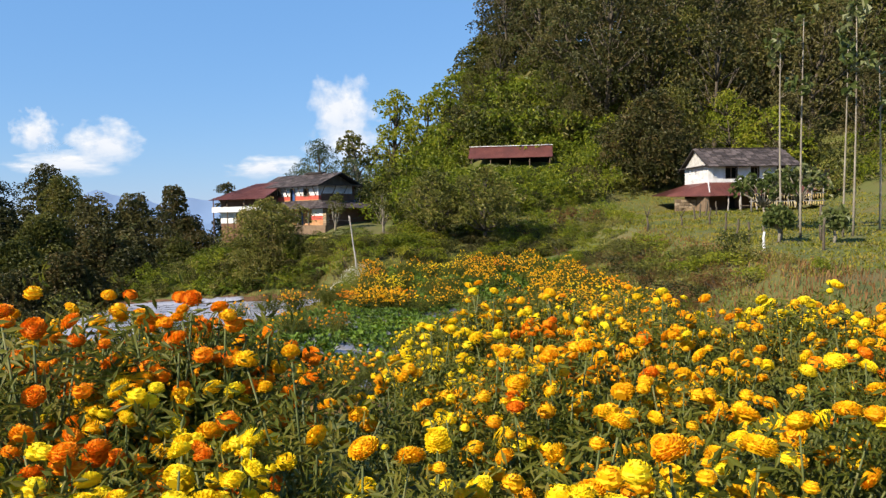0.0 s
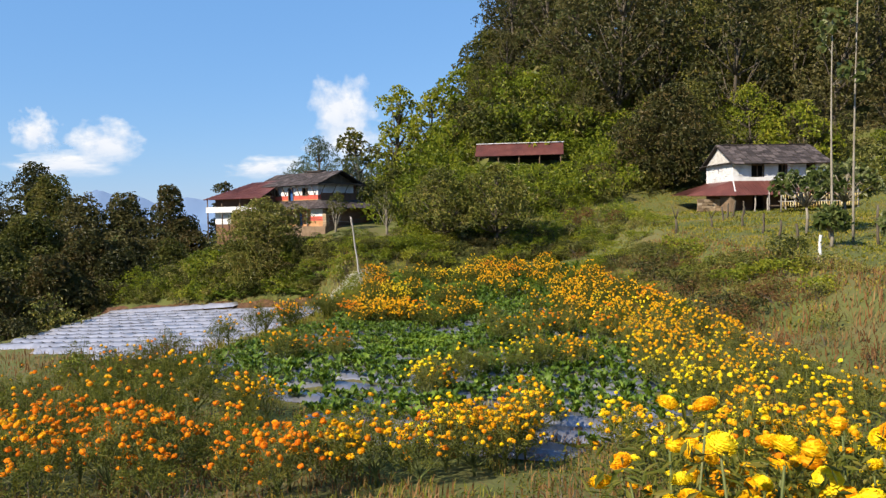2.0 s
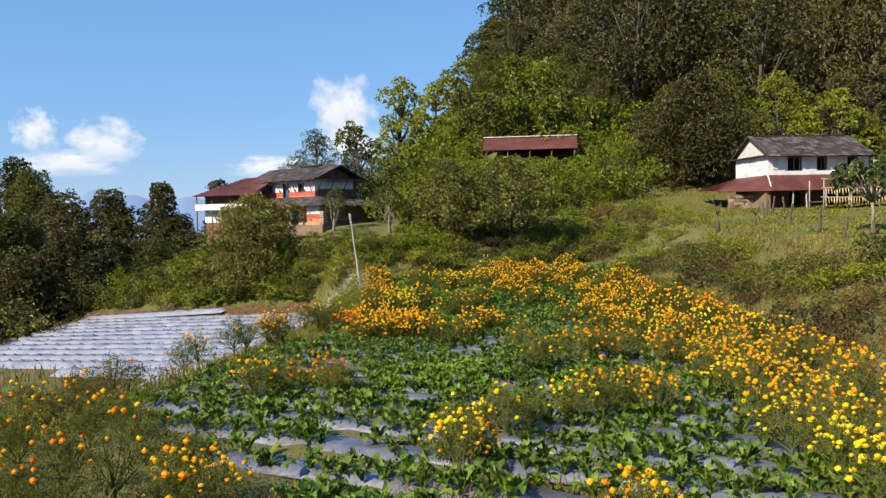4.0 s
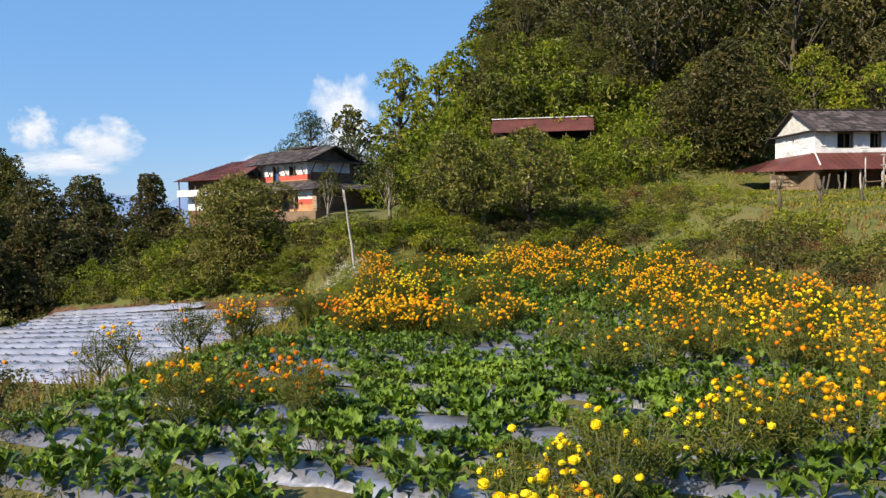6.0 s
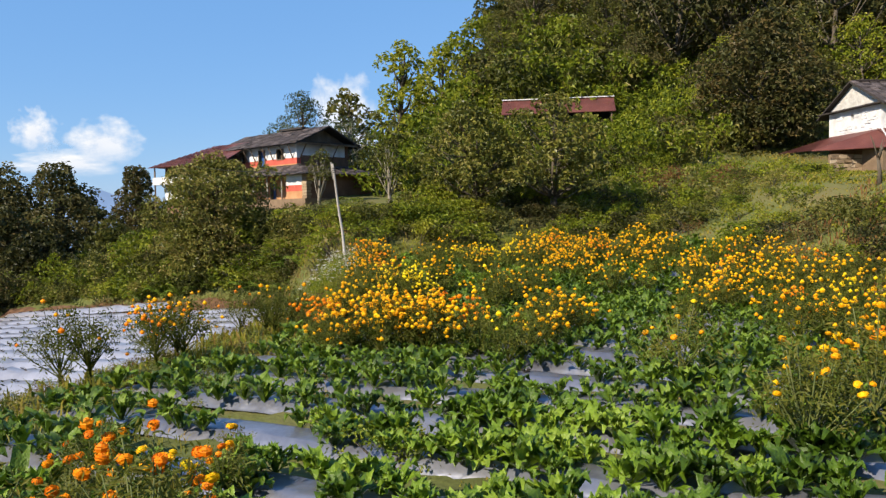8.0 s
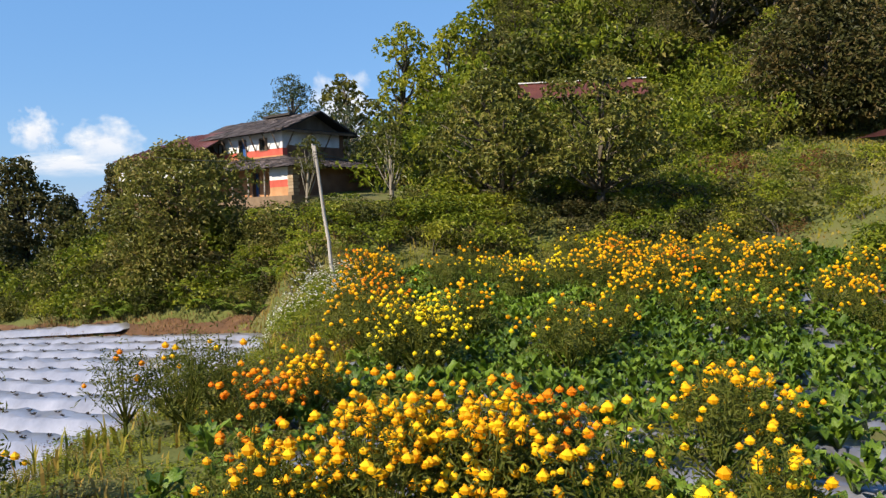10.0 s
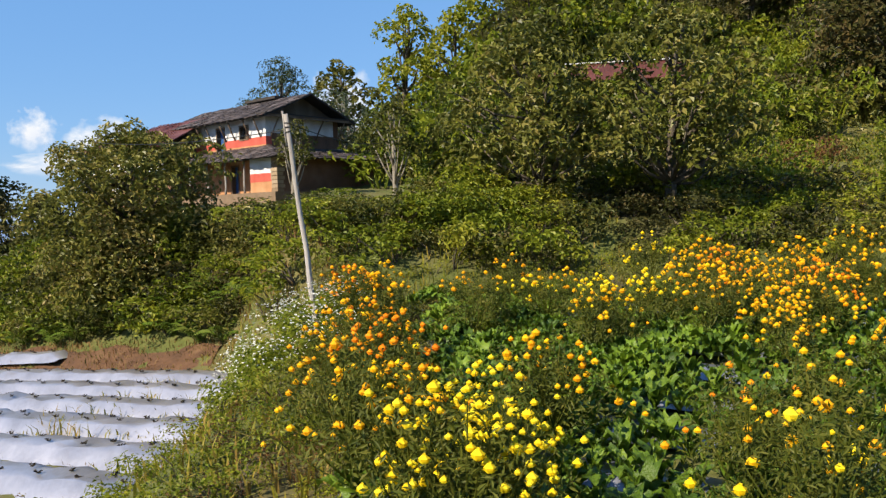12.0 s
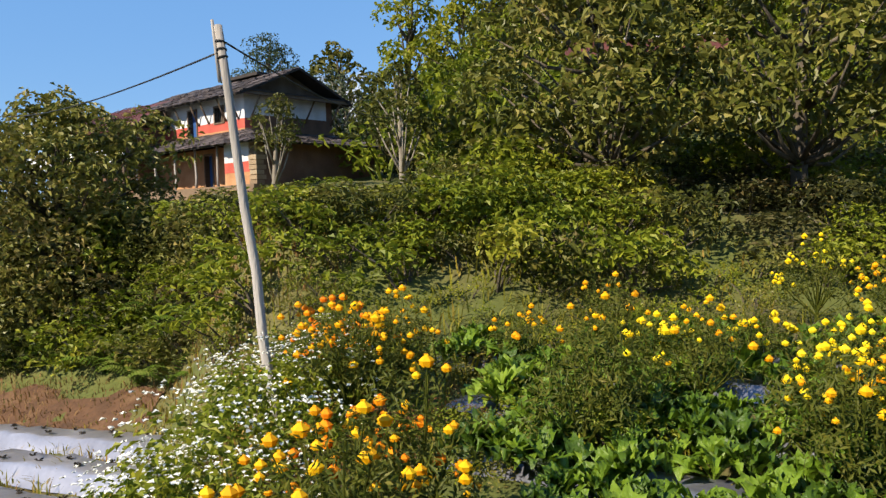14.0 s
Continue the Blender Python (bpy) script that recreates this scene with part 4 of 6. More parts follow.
# ---- beds under film ----
def bed(name, x0, x1, line, width, high, parent_label, group, step=0.5, seed=0, film=None, holes=0.95):
    """A raised bed under plastic film along y = line(x), with planting holes."""
    r = np.random.default_rng(seed)
    xs = np.arange(x0, x1, step)
    if len(xs) < 3:
        return
    sl = (line(xs[1]) - line(xs[0])) / (xs[1] - xs[0])
    nx, ny = -sl / math.hypot(1, sl), 1 / math.hypot(1, sl)
    prof = [(-0.56, -0.12), (-0.5, 0.08), (-0.34, 0.9), (-0.24, 1.0), (0.24, 1.0), (0.34, 0.9), (0.5, 0.08), (0.56, -0.12)]
    v, f = [], []
    for i, x in enumerate(xs):
        y = line(x)
        end = min(1.0, (i + 0.15) / 1.0, (len(xs) - 1 - i + 0.15) / 1.0)
        wob = 0.03 * math.sin(x * 1.1 + seed) + r.normal() * 0.012
        g = H(x, y)
        for a, b in prof:
            w = a * width * (1 + 0.05 * math.sin(x * 2.1 + seed * 3 + a * 5))
            v.append((x + nx * (w + wob), y + ny * (w + wob), g + b * high * end * (1 + 0.12 * r.normal() * (0 < b)) + 0.02))
        if i:
            k, q = (i - 1) * 8, i * 8
            f += [(k + j, q + j, q + j + 1, k + j + 1) for j in range(7)]
    b = tagged(put(name, mesh_of(name, v, f, film, True)), parent_label, "garden bed", group)
    hv, hf = [], []
    for side in (-0.13, 0.13):
        for x in np.arange(x0 + 0.4 + (side > 0) * holes / 2, x1 - 0.3, holes):
            y = line(x)
            cx, cy = x + nx * side * width, y + ny * side * width
            o = len(hv)
            z = H(x, y) + high * 1.06 + 0.03
            R = r.uniform(0.03, 0.055)
            hv += [(cx + R * 1.3 * math.cos(w), cy + R * math.sin(w), z + 0.008 * math.sin(3 * w)) for w in np.linspace(0, 5.6, 8)]
            hf.append(tuple(range(o, o + 8)))
            for q in range(5):
                a = r.uniform(0, 6.28)
                o = len(hv)
                hv += [(cx, cy, z), (cx + 0.05 * math.cos(a + 0.4), cy + 0.05 * math.sin(a + 0.4), z + 0.03), (cx + 0.08 * math.cos(a), cy + 0.08 * math.sin(a), z + 0.03), (cx + 0.05 * math.cos(a - 0.4), cy + 0.05 * math.sin(a - 0.4), z + 0.05)]
                hf.append((o, o + 1, o + 2, o + 3))
    if hv:
        tagged(put("planting_hole_row", mesh_of("planting_hole_row", hv, hf, [M_HOLE]), b), kind="stuff")
    return b


def near_line(x):
    return 36.2 - 0.82 * (x + 14.4)


def build_lower_beds():
    for i in range(21):
        y0 = 52.0 + 1.6 - 1.6 * i
        line = lambda x, y0=y0: y0 - 0.55 * (x + 9.1)
        xs = np.arange(-29, -5, 0.25)
        ys = line(xs)
        ok = (ys > near_line(xs)) & (xs < crest(ys) - 2.1) & (xs < -15.6 if i == 0 else xs < 0)
        if ok.sum() < 8:
            continue
        bed("mulched_bed", xs[ok][0], xs[ok][-1], line, 0.92, 0.28, "raised bed under silver plastic film with young seedlings", "beds of the lower terrace", 0.4, i, M_PLASTIC)


build_lower_beds()


def upper_line(v):
    """Beds of the upper field run aslant: v counts metres across them."""
    return lambda x: (v - 0.447 * x) / 0.894


LETTUCE = []


def build_upper_beds():
    r = np.random.default_rng(17)
    k = 0
    v = 8.0
    while v < 45:
        line = upper_line(v)
        xs = np.arange(-9, 11, 0.25)
        ys = line(xs)
        right = np.interp(ys, [5, 12, 16, 24, 30, 45], [4.6, 5.0, 5.2, 6.6, 7.4, 8.5])
        ok = (ys > 10.6) & (ys < 48.0) & (xs > crest(ys) + np.interp(ys, [26, 32], [0.6, 1.6])) & (xs > np.interp(ys, [13, 15, 20, 24], [-1.6, -3.0, -6.7, -9])) & (xs < right)
        if ok.sum() > 10:
            x0, x1 = xs[ok][0], xs[ok][-1]
            bed("mulched_bed", x0, x1, line, 0.56, 0.13, "low bed under grey plastic film planted with mustard greens", "beds of the upper field", 0.5, 40 + k, M_OLDFILM, 9.0)
            for side in (-0.22, 0.22, 0.66):
                xs2 = np.arange(x0 + 0.2 + 0.2 * (side > 0), x1, 0.29)
                for x in xs2:
                    xx, yy = x + 0.447 * side + r.normal() * 0.04, line(x) + 0.894 * side + r.normal() * 0.04
                    dens = (1.0 if side < 0.5 or yy > 36 else 0.1) * np.interp(yy, [8, 12, 14.5, 46, 48.5], [0, 0.15, 0.9, 0.95, 0.6])
                    if r.random() < dens - 0.06 - 0.45 * (wave(xx, yy, 0.9, 3) > 0.6 and yy < 36):
                        LETTUCE.append((xx, yy, H(xx, yy) + 0.11, r.uniform(0.9, 1.4) * (1.1 if yy > 33 else 1.0), r.uniform(0, 6.28)))
        v += 1.32
        k += 1


build_upper_beds()


# ---- mustard greens ----
def greens_leaf(seed, n=5, m=2):
    """A broad round-ended ruffled leaf that rises on a short stalk and arches out along +x."""
    r = np.random.default_rng(seed)
    v, f = [], []
    ph = r.uniform(0, 6.28)
    for i in range(n + 1):
        u = i / n
        w = 0.009 if u < 0.2 else 0.058 * math.sin(math.pi * min(1, (u - 0.17) / 0.92)) ** 0.55
        x = 0.015 + 0.125 * u ** 1.4
        z = 0.215 * math.sin(u * 1.8)
        for j in range(m + 1):
            t = j / m * 2 - 1
            edge = abs(t)
            tip = (1 - edge * edge) * (u > 0.99)
            frill = edge ** 1.5 * math.sin(u * 17 + 2.6 * np.sign(t) + ph) * (u > 0.2)
            v.append((x + 0.035 * tip - 0.012 * edge * (u > 0.99) + 0.024 * frill, t * w * (1 + 0.13 * math.sin(i * 2.1 + ph + t)), z - 0.03 * tip + 0.018 * edge * edge + 0.030 * frill + 0.007 * math.sin(u * 13 + t * 6) + r.normal() * 0.003))
    for i in range(n):
        for j in range(m):
            a = i * (m + 1) + j
            f.append((a, a + 1, a + m + 2, a + m + 1))
    return np.array(v), f


LEAF = [greens_leaf(i, 4, 2) for i in range(5)]
FINE = [greens_leaf(i, 6, 3) for i in range(5)]
LEAF_ME = [mesh_of("leaf", v, f, M_LETTUCE, True) for v, f in FINE]


def greens_poses(seed, n=28):
    r = np.random.default_rng(seed)
    out = []
    for i in range(n):
        s = r.uniform(0.62, 1.05) * (0.8 if i > n - 9 else 1)
        out.append((int(r.integers(5)), Matrix.LocRotScale((0, 0, 0), Euler((r.normal() * 0.15, (r.uniform(-0.1, 0.75) if i < n - 10 else r.uniform(-0.6, 0.0)), i * 2.4 + r.normal() * 0.3)), (s, s * r.uniform(0.85, 1.15), s * 1.1))))
    return out


GREENS = [greens_poses(i) for i in range(6)]


def greens_whole(poses, blade):
    ps = []
    for k, m in poses:
        v, f = blade[k]
        M = np.array(m)
        ps.append((v @ M[:3, :3].T + M[:3, 3], f))
    return join(*ps)


def build_greens():
    whole = [greens_whole(p[:9] + p[22:], LEAF) for p in GREENS]
    meshes = [mesh_of("leaves", *greens_whole(p, FINE), M_LETTUCE, True) for p in GREENS]
    order = sorted(LETTUCE, key=lambda q: (abs(q[0] + 0.07 * q[1] - 0.8) / 5.0 + min(abs(q[1] - 23), abs(q[1] - 44)) / 5))
    rest = []
    for i, (x, y, z, s, a) in enumerate(order):
        k = i % 6
        if i < 300:
            tilt = Euler((0.05 * math.sin(i), 0.05 * math.cos(i * 1.7), a))
            m = Matrix.LocRotScale((x, y, z), tilt, (s, s, s))
            if i < 18:
                p = tagged(new("mustard_plant"), "leafy green mustard plant with broad crinkled leaves", "vegetable", "mustard greens in the field")
                for q, lm in GREENS[k]:
                    put("leaf", LEAF_ME[q], p, lm)
            else:
                p = tagged(new("mustard_plant", meshes[k]), "leafy green mustard plant with broad crinkled leaves", "vegetable", "mustard greens in the field")
            p.matrix_basis = m
        else:
            c, d = math.cos(a) * s, math.sin(a) * s
            v, f = whole[k]
            rest.append((v @ np.array([[c, d, 0], [-d, c, 0], [0, 0, s]]) + [x, y, z], f))
    if rest:
        v, f = join(*rest)
        tagged(put("mustard_rows", mesh_of("mustard_rows", v, f, M_LETTUCE_ROWS, True)), "rows of leafy green mustard plants on film", "vegetable", kind="stuff")


M_LETTUCE_ROWS = mat("mustard_leaf_rows", [(0.0344, 0.0697, 0.0049), (0.0738, 0.1296, 0.0074), (0.1189, 0.1886, 0.0123), (0.1886, 0.2624, 0.0246)], 0.45, 5, 40, 0.4, 0, "island", 0.3, 0.4)
build_greens()


# ---- marigolds ----
def blossom_mesh(name, seed, material, rings=5, core=True):
    """A ruffled pompom: short cupped petals in close rings over a round core, about 0.09 m across."""
    r = np.random.default_rng(seed)
    v, f = [], []
    fine = rings > 6
    for i in range(rings):
        u = i / (rings - 1)
        el = -0.5 + 2.0 * u
        n = max(4, int((22 if fine else 12 if rings > 4 else 8) * math.cos(el * 0.88)))
        for j in range(n):
            a = 2 * math.pi * (j + 0.5 * (i % 2)) / n + r.normal() * 0.1
            rad = 0.043 * r.uniform(0.94, 1.05)
            d = np.array([math.cos(a) * math.cos(el), math.sin(a) * math.cos(el), 0.8 * math.sin(el)])
            t = np.array([-math.sin(a), math.cos(a), 0])
            up = np.array([-math.cos(a) * math.sin(el), -math.sin(a) * math.sin(el), math.cos(el)])
            w, o = (0.0072 if fine else 0.0115) * r.uniform(0.85, 1.2), len(v)
            q = d * rad
            b, e = q * 0.8 - up * 0.003, q * 1.02 + up * (0.006 if fine else 0.007) * r.uniform(0.6, 1.2)
            if fine:
                v += [b - t * w * 0.6, b + t * w * 0.6, e + t * w, e + d * 0.004 - up * 0.002, e - t * w]
                f += [(o, o + 1, o + 2, o + 3), (o, o + 3, o + 4)]
            else:
                v += [b - t * w * 0.6, b + t * w * 0.6, e + t * w + up * 0.003 * r.normal(), e - t * w + up * 0.003 * r.normal()]
                f += [(o, o + 1, o + 2, o + 3)]
    if core:
        o = len(v)
        ns, nr = (9, 4) if rings > 4 else (6, 3)
        for i in range(nr):
            el = -0.9 + 2.2 * i / (nr - 1)
            for j in range(ns):
                a = 2 * math.pi * j / ns
                v.append(np.array([math.cos(a) * math.cos(el), math.sin(a) * math.cos(el), 0.8 * math.sin(el)]) * (0.039 if rings > 3 else 0.0395) * r.uniform(0.97, 1.03))
        for i in range(nr - 1):
            for j in range(ns):
                q, w = o + i * ns + j, o + i * ns + (j + 1) % ns
                f.append((q, w, w + ns, q + ns))
        f.append(tuple(o + ns * (nr - 1) + j for j in range(ns)))
        f.append(tuple(o + ns - 1 - j for j in range(ns)))
    return mesh_of(name, v, f, material)


FULL_BLOOMS = [[blossom_mesh("blossom", 700 + 10 * c + i, m, 9) for i in range(3)] for c, m in enumerate((M_YELLOW, M_AMBER, M_ORANGE))]
BLOOMS = [[blossom_mesh("blossom", 10 * c + i, m) for i in range(3)] for c, m in enumerate((M_YELLOW, M_AMBER, M_ORANGE))]


M_YELLOW_FAR = mat("yellow_petals_far", [(0.78, 0.53, 0.006), (0.82, 0.63, 0.012), (0.83, 0.70, 0.03)], 0.6, 4, 30, 0, 0, "island", 0.25, 0.2)
M_AMBER_FAR = mat("amber_petals_far", [(0.756, 0.324, 0.0036), (0.792, 0.432, 0.0054), (0.81, 0.54, 0.009)], 0.6, 4, 30, 0, 0, "island", 0.25, 0.2)
M_ORANGE_FAR = mat("orange_petals_far", [(0.72, 0.19, 0.004), (0.80, 0.27, 0.005), (0.85, 0.36, 0.007)], 0.6, 4, 30, 0, 0, "island", 0.25, 0.2)


def blossom_arrays(seed, rings=2):
    me = blossom_mesh("far_blossom", seed, M_YELLOW, rings, True)
    v = np.array([p.co[:] for p in me.vertices])
    f = [tuple(p.vertices) for p in me.polygons]
    bpy.data.meshes.remove(me)
    return v, f


def marigold_parts(seed, n_tips=17, high=0.92, rad=0.42, n_leaf=238):
    """Stems and feathery foliage of one plant, and where its blossoms sit."""
    r = np.random.default_rng(seed)
    tips, stems, C, N = [], [], [], []
    for i in range(n_tips):
        a, d = i * 2.4 + r.normal() * 0.3, rad * math.sqrt((i + 0.5) / n_tips) * r.uniform(0.85, 1.2)
        z = high * (1.04 - 0.42 * (d / rad) ** 2) * r.uniform(0.8, 1.08)
        p = np.array([d * math.cos(a), d * math.sin(a), z])
        lean = r.normal(size=2) * 0.16
        tips.append((p, lean))
        s = [np.array([0, 0, -0.05]), p * [0.04, 0.04, 0.27], p * [0.66, 0.66, 0.68], p - [0, 0, 0.02]]
        stems.append(tube(s, [0.016, 0.010, 0.005, 0.004], 4))
        k = n_leaf // n_tips
        for q in range(k):
            u = r.uniform(0.42, 1.0) ** 0.8
            c = p * [u, u, u ** 0.8] + r.normal(size=3) * [0.095, 0.095, 0.06]
            C.append(c)
            N.append(unit(np.array([c[0], c[1], 0.4]) + r.normal(size=3) * 0.6))
    C, N = np.array(C), np.array(N)
    # each leaf is a feather: a row of narrow blades on both sides of a midrib
    vs = []
    T = unit(np.cross(N, unit(r.normal(size=(len(C), 3)))))
    S = np.cross(N, T)
    for q, sg in ((-0.5, 1), (0.0, -1), (0.35, 1), (0.95, 0)):
        d = unit(S * sg + T * 0.7)
        b = C + T * q * 0.05
        w = np.cross(N, d) * 0.0085
        tip = b + d * (0.068 - 0.014 * abs(q)) * r.uniform(0.7, 1.25, (len(C), 1)) - N * 0.01
        mid = (b + tip) / 2 + N * 0.004
        v = np.stack([b, mid + w, tip, mid - w], 1).reshape(-1, 3)
        k = np.arange(len(C))[:, None] * 4
        vs.append((v, np.concatenate([k + [0, 1, 2], k + [0, 2, 3]], 0)))
    return tips, join(*stems), join(*vs)


MARI = [marigold_parts(200 + i) for i in range(5)]
MARI_ME = [(mesh_of("branching_stem", *m[1], M_STEM, True), mesh_of("foliage", *m[2], M_FEATHER)) for m in MARI]
def small_blooms(k, c, rings=3):
    """The lesser blossoms and opening buds between the big ones."""
    r = np.random.default_rng(900 + k)
    v, f = blossom_arrays(40 + k, rings)
    ps = []
    for t, lean in MARI[k][0]:
        p = t * [1.06, 1.06, 0.96] + r.normal(size=3) * [0.09, 0.09, 0.05] + [0, 0, 0.02]
        ps.append((v * r.uniform(0.5, 1.0) + p, f))
    return mesh_of("small_blossoms", *join(*ps), (M_YELLOW_FAR, M_AMBER_FAR, M_ORANGE_FAR)[c])


COLOURS = ("lemon-yellow", "golden-amber", "deep orange")
SMALL_ME = [[small_blooms(k, c) for c in range(3)] for k in range(5)]
SMALL_NEAR = [[small_blooms(k, c, 6) for c in range(3)] for k in range(5)]
PLANTS = []


def marigolds(seed, spots, mix, full=1.0, size=(1.0, 1.28)):
    r = np.random.default_rng(seed)
    for x, y in spots:
        PLANTS.append((x, y, int(r.choice(3, p=mix)), full, r.uniform(*size), r.uniform(0, 6.28)))


def scatter(seed, x0, x1, y0, y1, gap, keep=lambda x, y: True, most=400):
    r = np.random.default_rng(seed)
    out = []
    for _ in range(int(30 * (x1 - x0) * (y1 - y0) / gap / gap) + 20):
        x, y = r.uniform(x0, x1), r.uniform(y0, y1)
        if len(out) < most and keep(x, y) and all((x - a) ** 2 + (y - b) ** 2 > gap * gap for a, b in out):
            out.append((x, y))
    return out


# the upper terrace, where the walk begins
wedge = lambda x, y: -0.62 * (y + 3.9) - 0.35 < x - 0.5 < 0.62 * (y + 3.9) + 0.7
A = scatter(1, -3.4, 5.6, -2.6, 3.0, 0.44, lambda x, y: wedge(x, y) and (y < 0.12 + 0.1 * math.sin(3 * x) if x < 0.05 else y < 2.45 + 0.1 * x) and not (2.15 < x < 2.95 and -0.6 < y < 1.4))
marigolds(2, [q for q in A if q[0] < -0.35 and q[1] >= -0.8], (0.05, 0.42, 0.53), 1.1, (1.15, 1.36))
A2 = scatter(35, -3.2, -0.3, -2.3, -0.5, 0.46, lambda x, y: wedge(x, y), most=24)
marigolds(35, A2, (0.5, 0.38, 0.12), 1.1, (0.8, 1.0))
marigolds(38, [(-0.45, -0.15), (-0.8, -0.35), (-0.75, 0.05)], (0, 0.05, 0.95), 1.1, (1.25, 1.35))
marigolds(34, [q for q in A if q[0] < -0.35 and -1.5 <= q[1] < -0.8], (0.15, 0.45, 0.40), 1.0, (0.9, 1.05))
marigolds(27, [q for q in A if q[0] < 0.5 and q[1] < -1.5], (0.72, 0.22, 0.06), 1.0, (0.82, 0.95))
marigolds(28, [q for q in A if -0.35 <= q[0] < 0.12 and -1.5 <= q[1] < -0.4], (0.5, 0.4, 0.1), 0.4, (0.95, 1.15))
marigolds(3, [q for q in A if 0.12 <= q[0] < 1.0 and q[1] >= 0.7], (0.68, 0.30, 0.02), 0.9, (0.85, 1.05))
marigolds(33, [q for q in A if 0.12 <= q[0] < 1.0 and -1.5 <= q[1] < 0.7], (0.5, 0.45, 0.05), 0.45, (0.85, 1.0))
marigolds(4, [q for q in A if q[0] >= 1.0 or (q[0] >= 0.5 and q[1] < -1.5)], (0.30, 0.65, 0.05), 0.72, (0.88, 1.1))
marigolds(37, [(0.75, 2.35), (1.05, 2.6), (1.4, 2.45), (1.8, 2.65), (2.3, 2.6), (0.9, 2.1), (1.5, 2.1)], (0.4, 0.6, 0.0), 0.9, (1.02, 1.14))
# rows further down
marigolds(5, scatter(5, -6.6, -1.9, 8.2, 12.4, 0.6, lambda x, y: y < 9.6 - 0.62 * (x + 1.9), most=46), (0.02, 0.36, 0.62), 0.62, (0.85, 1.1))
marigolds(6, scatter(6, -0.1, 1.15, 9.5, 11.7, 0.42, most=13), (0.08, 0.84, 0.08), 1.4, (0.85, 1.05))
marigolds(26, scatter(26, -1.5, -0.3, 8.7, 10.9, 0.5, most=9), (0.12, 0.82, 0.06), 0.9, (0.8, 1.0))
marigolds(7, [(1.4, 12.4), (1.6, 12.9), (-0.4, 15.8), (-0.1, 16.3), (-0.5, 16.4), (-3.9, 14.4), (-3.4, 13.9)], (0.4, 0.55, 0.05), 0.8, (0.9, 1.1))
marigolds(8, scatter(8, 2.3, 6.2, 7.2, 10.0, 0.68, most=20), (0.42, 0.55, 0.03), 0.7, (0.9, 1.15))
marigolds(29, scatter(29, 4.6, 8.0, 12.2, 17.5, 0.75, most=26), (0.3, 0.64, 0.06), 0.75, (0.95, 1.2))
marigolds(9, scatter(9, 5.2, 8.3, 18.2, 26.5, 0.85, most=32), (0.2, 0.72, 0.08), 0.95)
marigolds(10, [(-0.35, 17.7), (0.05, 18.0), (0.45, 17.6), (0.4, 18.2), (0.8, 18.1)], (1, 0, 0), 0.7, (0.8, 1.0))
marigolds(24, [(1.8, 18.5), (2.4, 18.9), (2.45, 19.5), (3.0, 19.5), (3.5, 19.1), (3.4, 19.8)], (0.35, 0.6, 0.05), 0.6, (1.1, 1.3))
marigolds(11, [(-4.6, 20.9), (-4.3, 21.5), (-4.8, 21.6), (-3.05, 21.2), (-3.2, 21.7)], (0.0, 0.6, 0.4), 0.8, (1.1, 1.25))
marigolds(12, [(1.73, 27.7), (1.75, 24.2), (2.05, 24.6), (3.65, 25.9), (4.05, 26.2), (4.3, 25.6), (2.95, 25.2), (5.3, 24.6), (6.1, 26)], (0.05, 0.75, 0.2), 0.55, (1.25, 1.45))
marigolds(13, [(-4.4, 23.6), (-3.7, 23.1), (-3.3, 23.5), (-4.2, 22.8)], (0.05, 0.8, 0.15), 0.4, (0.68, 0.8))
marigolds(36, scatter(36, -9.8, -3.2, 12.0, 21, 0.85, lambda x, y: x < np.interp(y, [13, 15, 20, 24], [-2.4, -3.8, -7.3, -9.4]), most=30), (0.1, 0.45, 0.45), 0.32, (0.9, 1.2))
# the dense golden clump and its neighbours
marigolds(14, scatter(14, -2.85, -1.45, 30.5, 31.8, 0.4, most=9), (0.02, 0.9, 0.08), 1.5, (1.15, 1.3))
marigolds(15, [(-0.9, 30.2), (-0.5, 29.3), (0.35, 30.5), (-1.0, 31.9), (0.35, 31.8), (0.0, 30.0), (0.7, 32.7), (1.2, 32.9), (1.0, 33.4)], (0.45, 0.5, 0.05), 0.6, (1.05, 1.25))
marigolds(16, [(-3.4, 30.9), (-3.5, 30.2), (-3.8, 31.4), (-4.2, 34.2), (-3.8, 34.7), (-4.5, 34.0), (-4.0, 35.2)], (0.0, 0.6, 0.4), 0.95, (0.95, 1.15))
marigolds(17, [(-6.5, 30.4), (-6.75, 31.0), (-6.2, 30.9), (-6.5, 31.4)], (0.0, 0.5, 0.5), 0.75, (1.2, 1.35))
marigolds(30, [(-5.3, 34.2), (-5.0, 34.7), (-5.6, 34.6), (-5.8, 36.0), (-6.1, 34.3), (-7.25, 28.6), (-6.95, 28.9), (-7.7, 25.3), (-7.8, 26.8), (-8.5, 22.7), (-8.9, 22.0), (-9.3, 20.9), (-9.9, 20.4), (-10.6, 20.5), (-9.2, 18.6)], (0.0, 0.6, 0.4), 0.28, (1.15, 1.4))
marigolds(18, [(-3.6, 38.6), (-3.85, 39.8), (-4.1, 41.0), (-3.9, 41.8), (-3.4, 40.6), (-3.3, 39.4), (-3.1, 38.5), (-3.55, 42.8), (-3.85, 42.7), (-4.0, 42.3)], (0.08, 0.78, 0.14), 0.95, (1.3, 1.5))
marigolds(23, [(-4.5, 46.1), (-4.3, 45.2), (-4.1, 45.7), (-3.9, 46.4)], (0.0, 0.5, 0.5), 0.9, (1.15, 1.35))
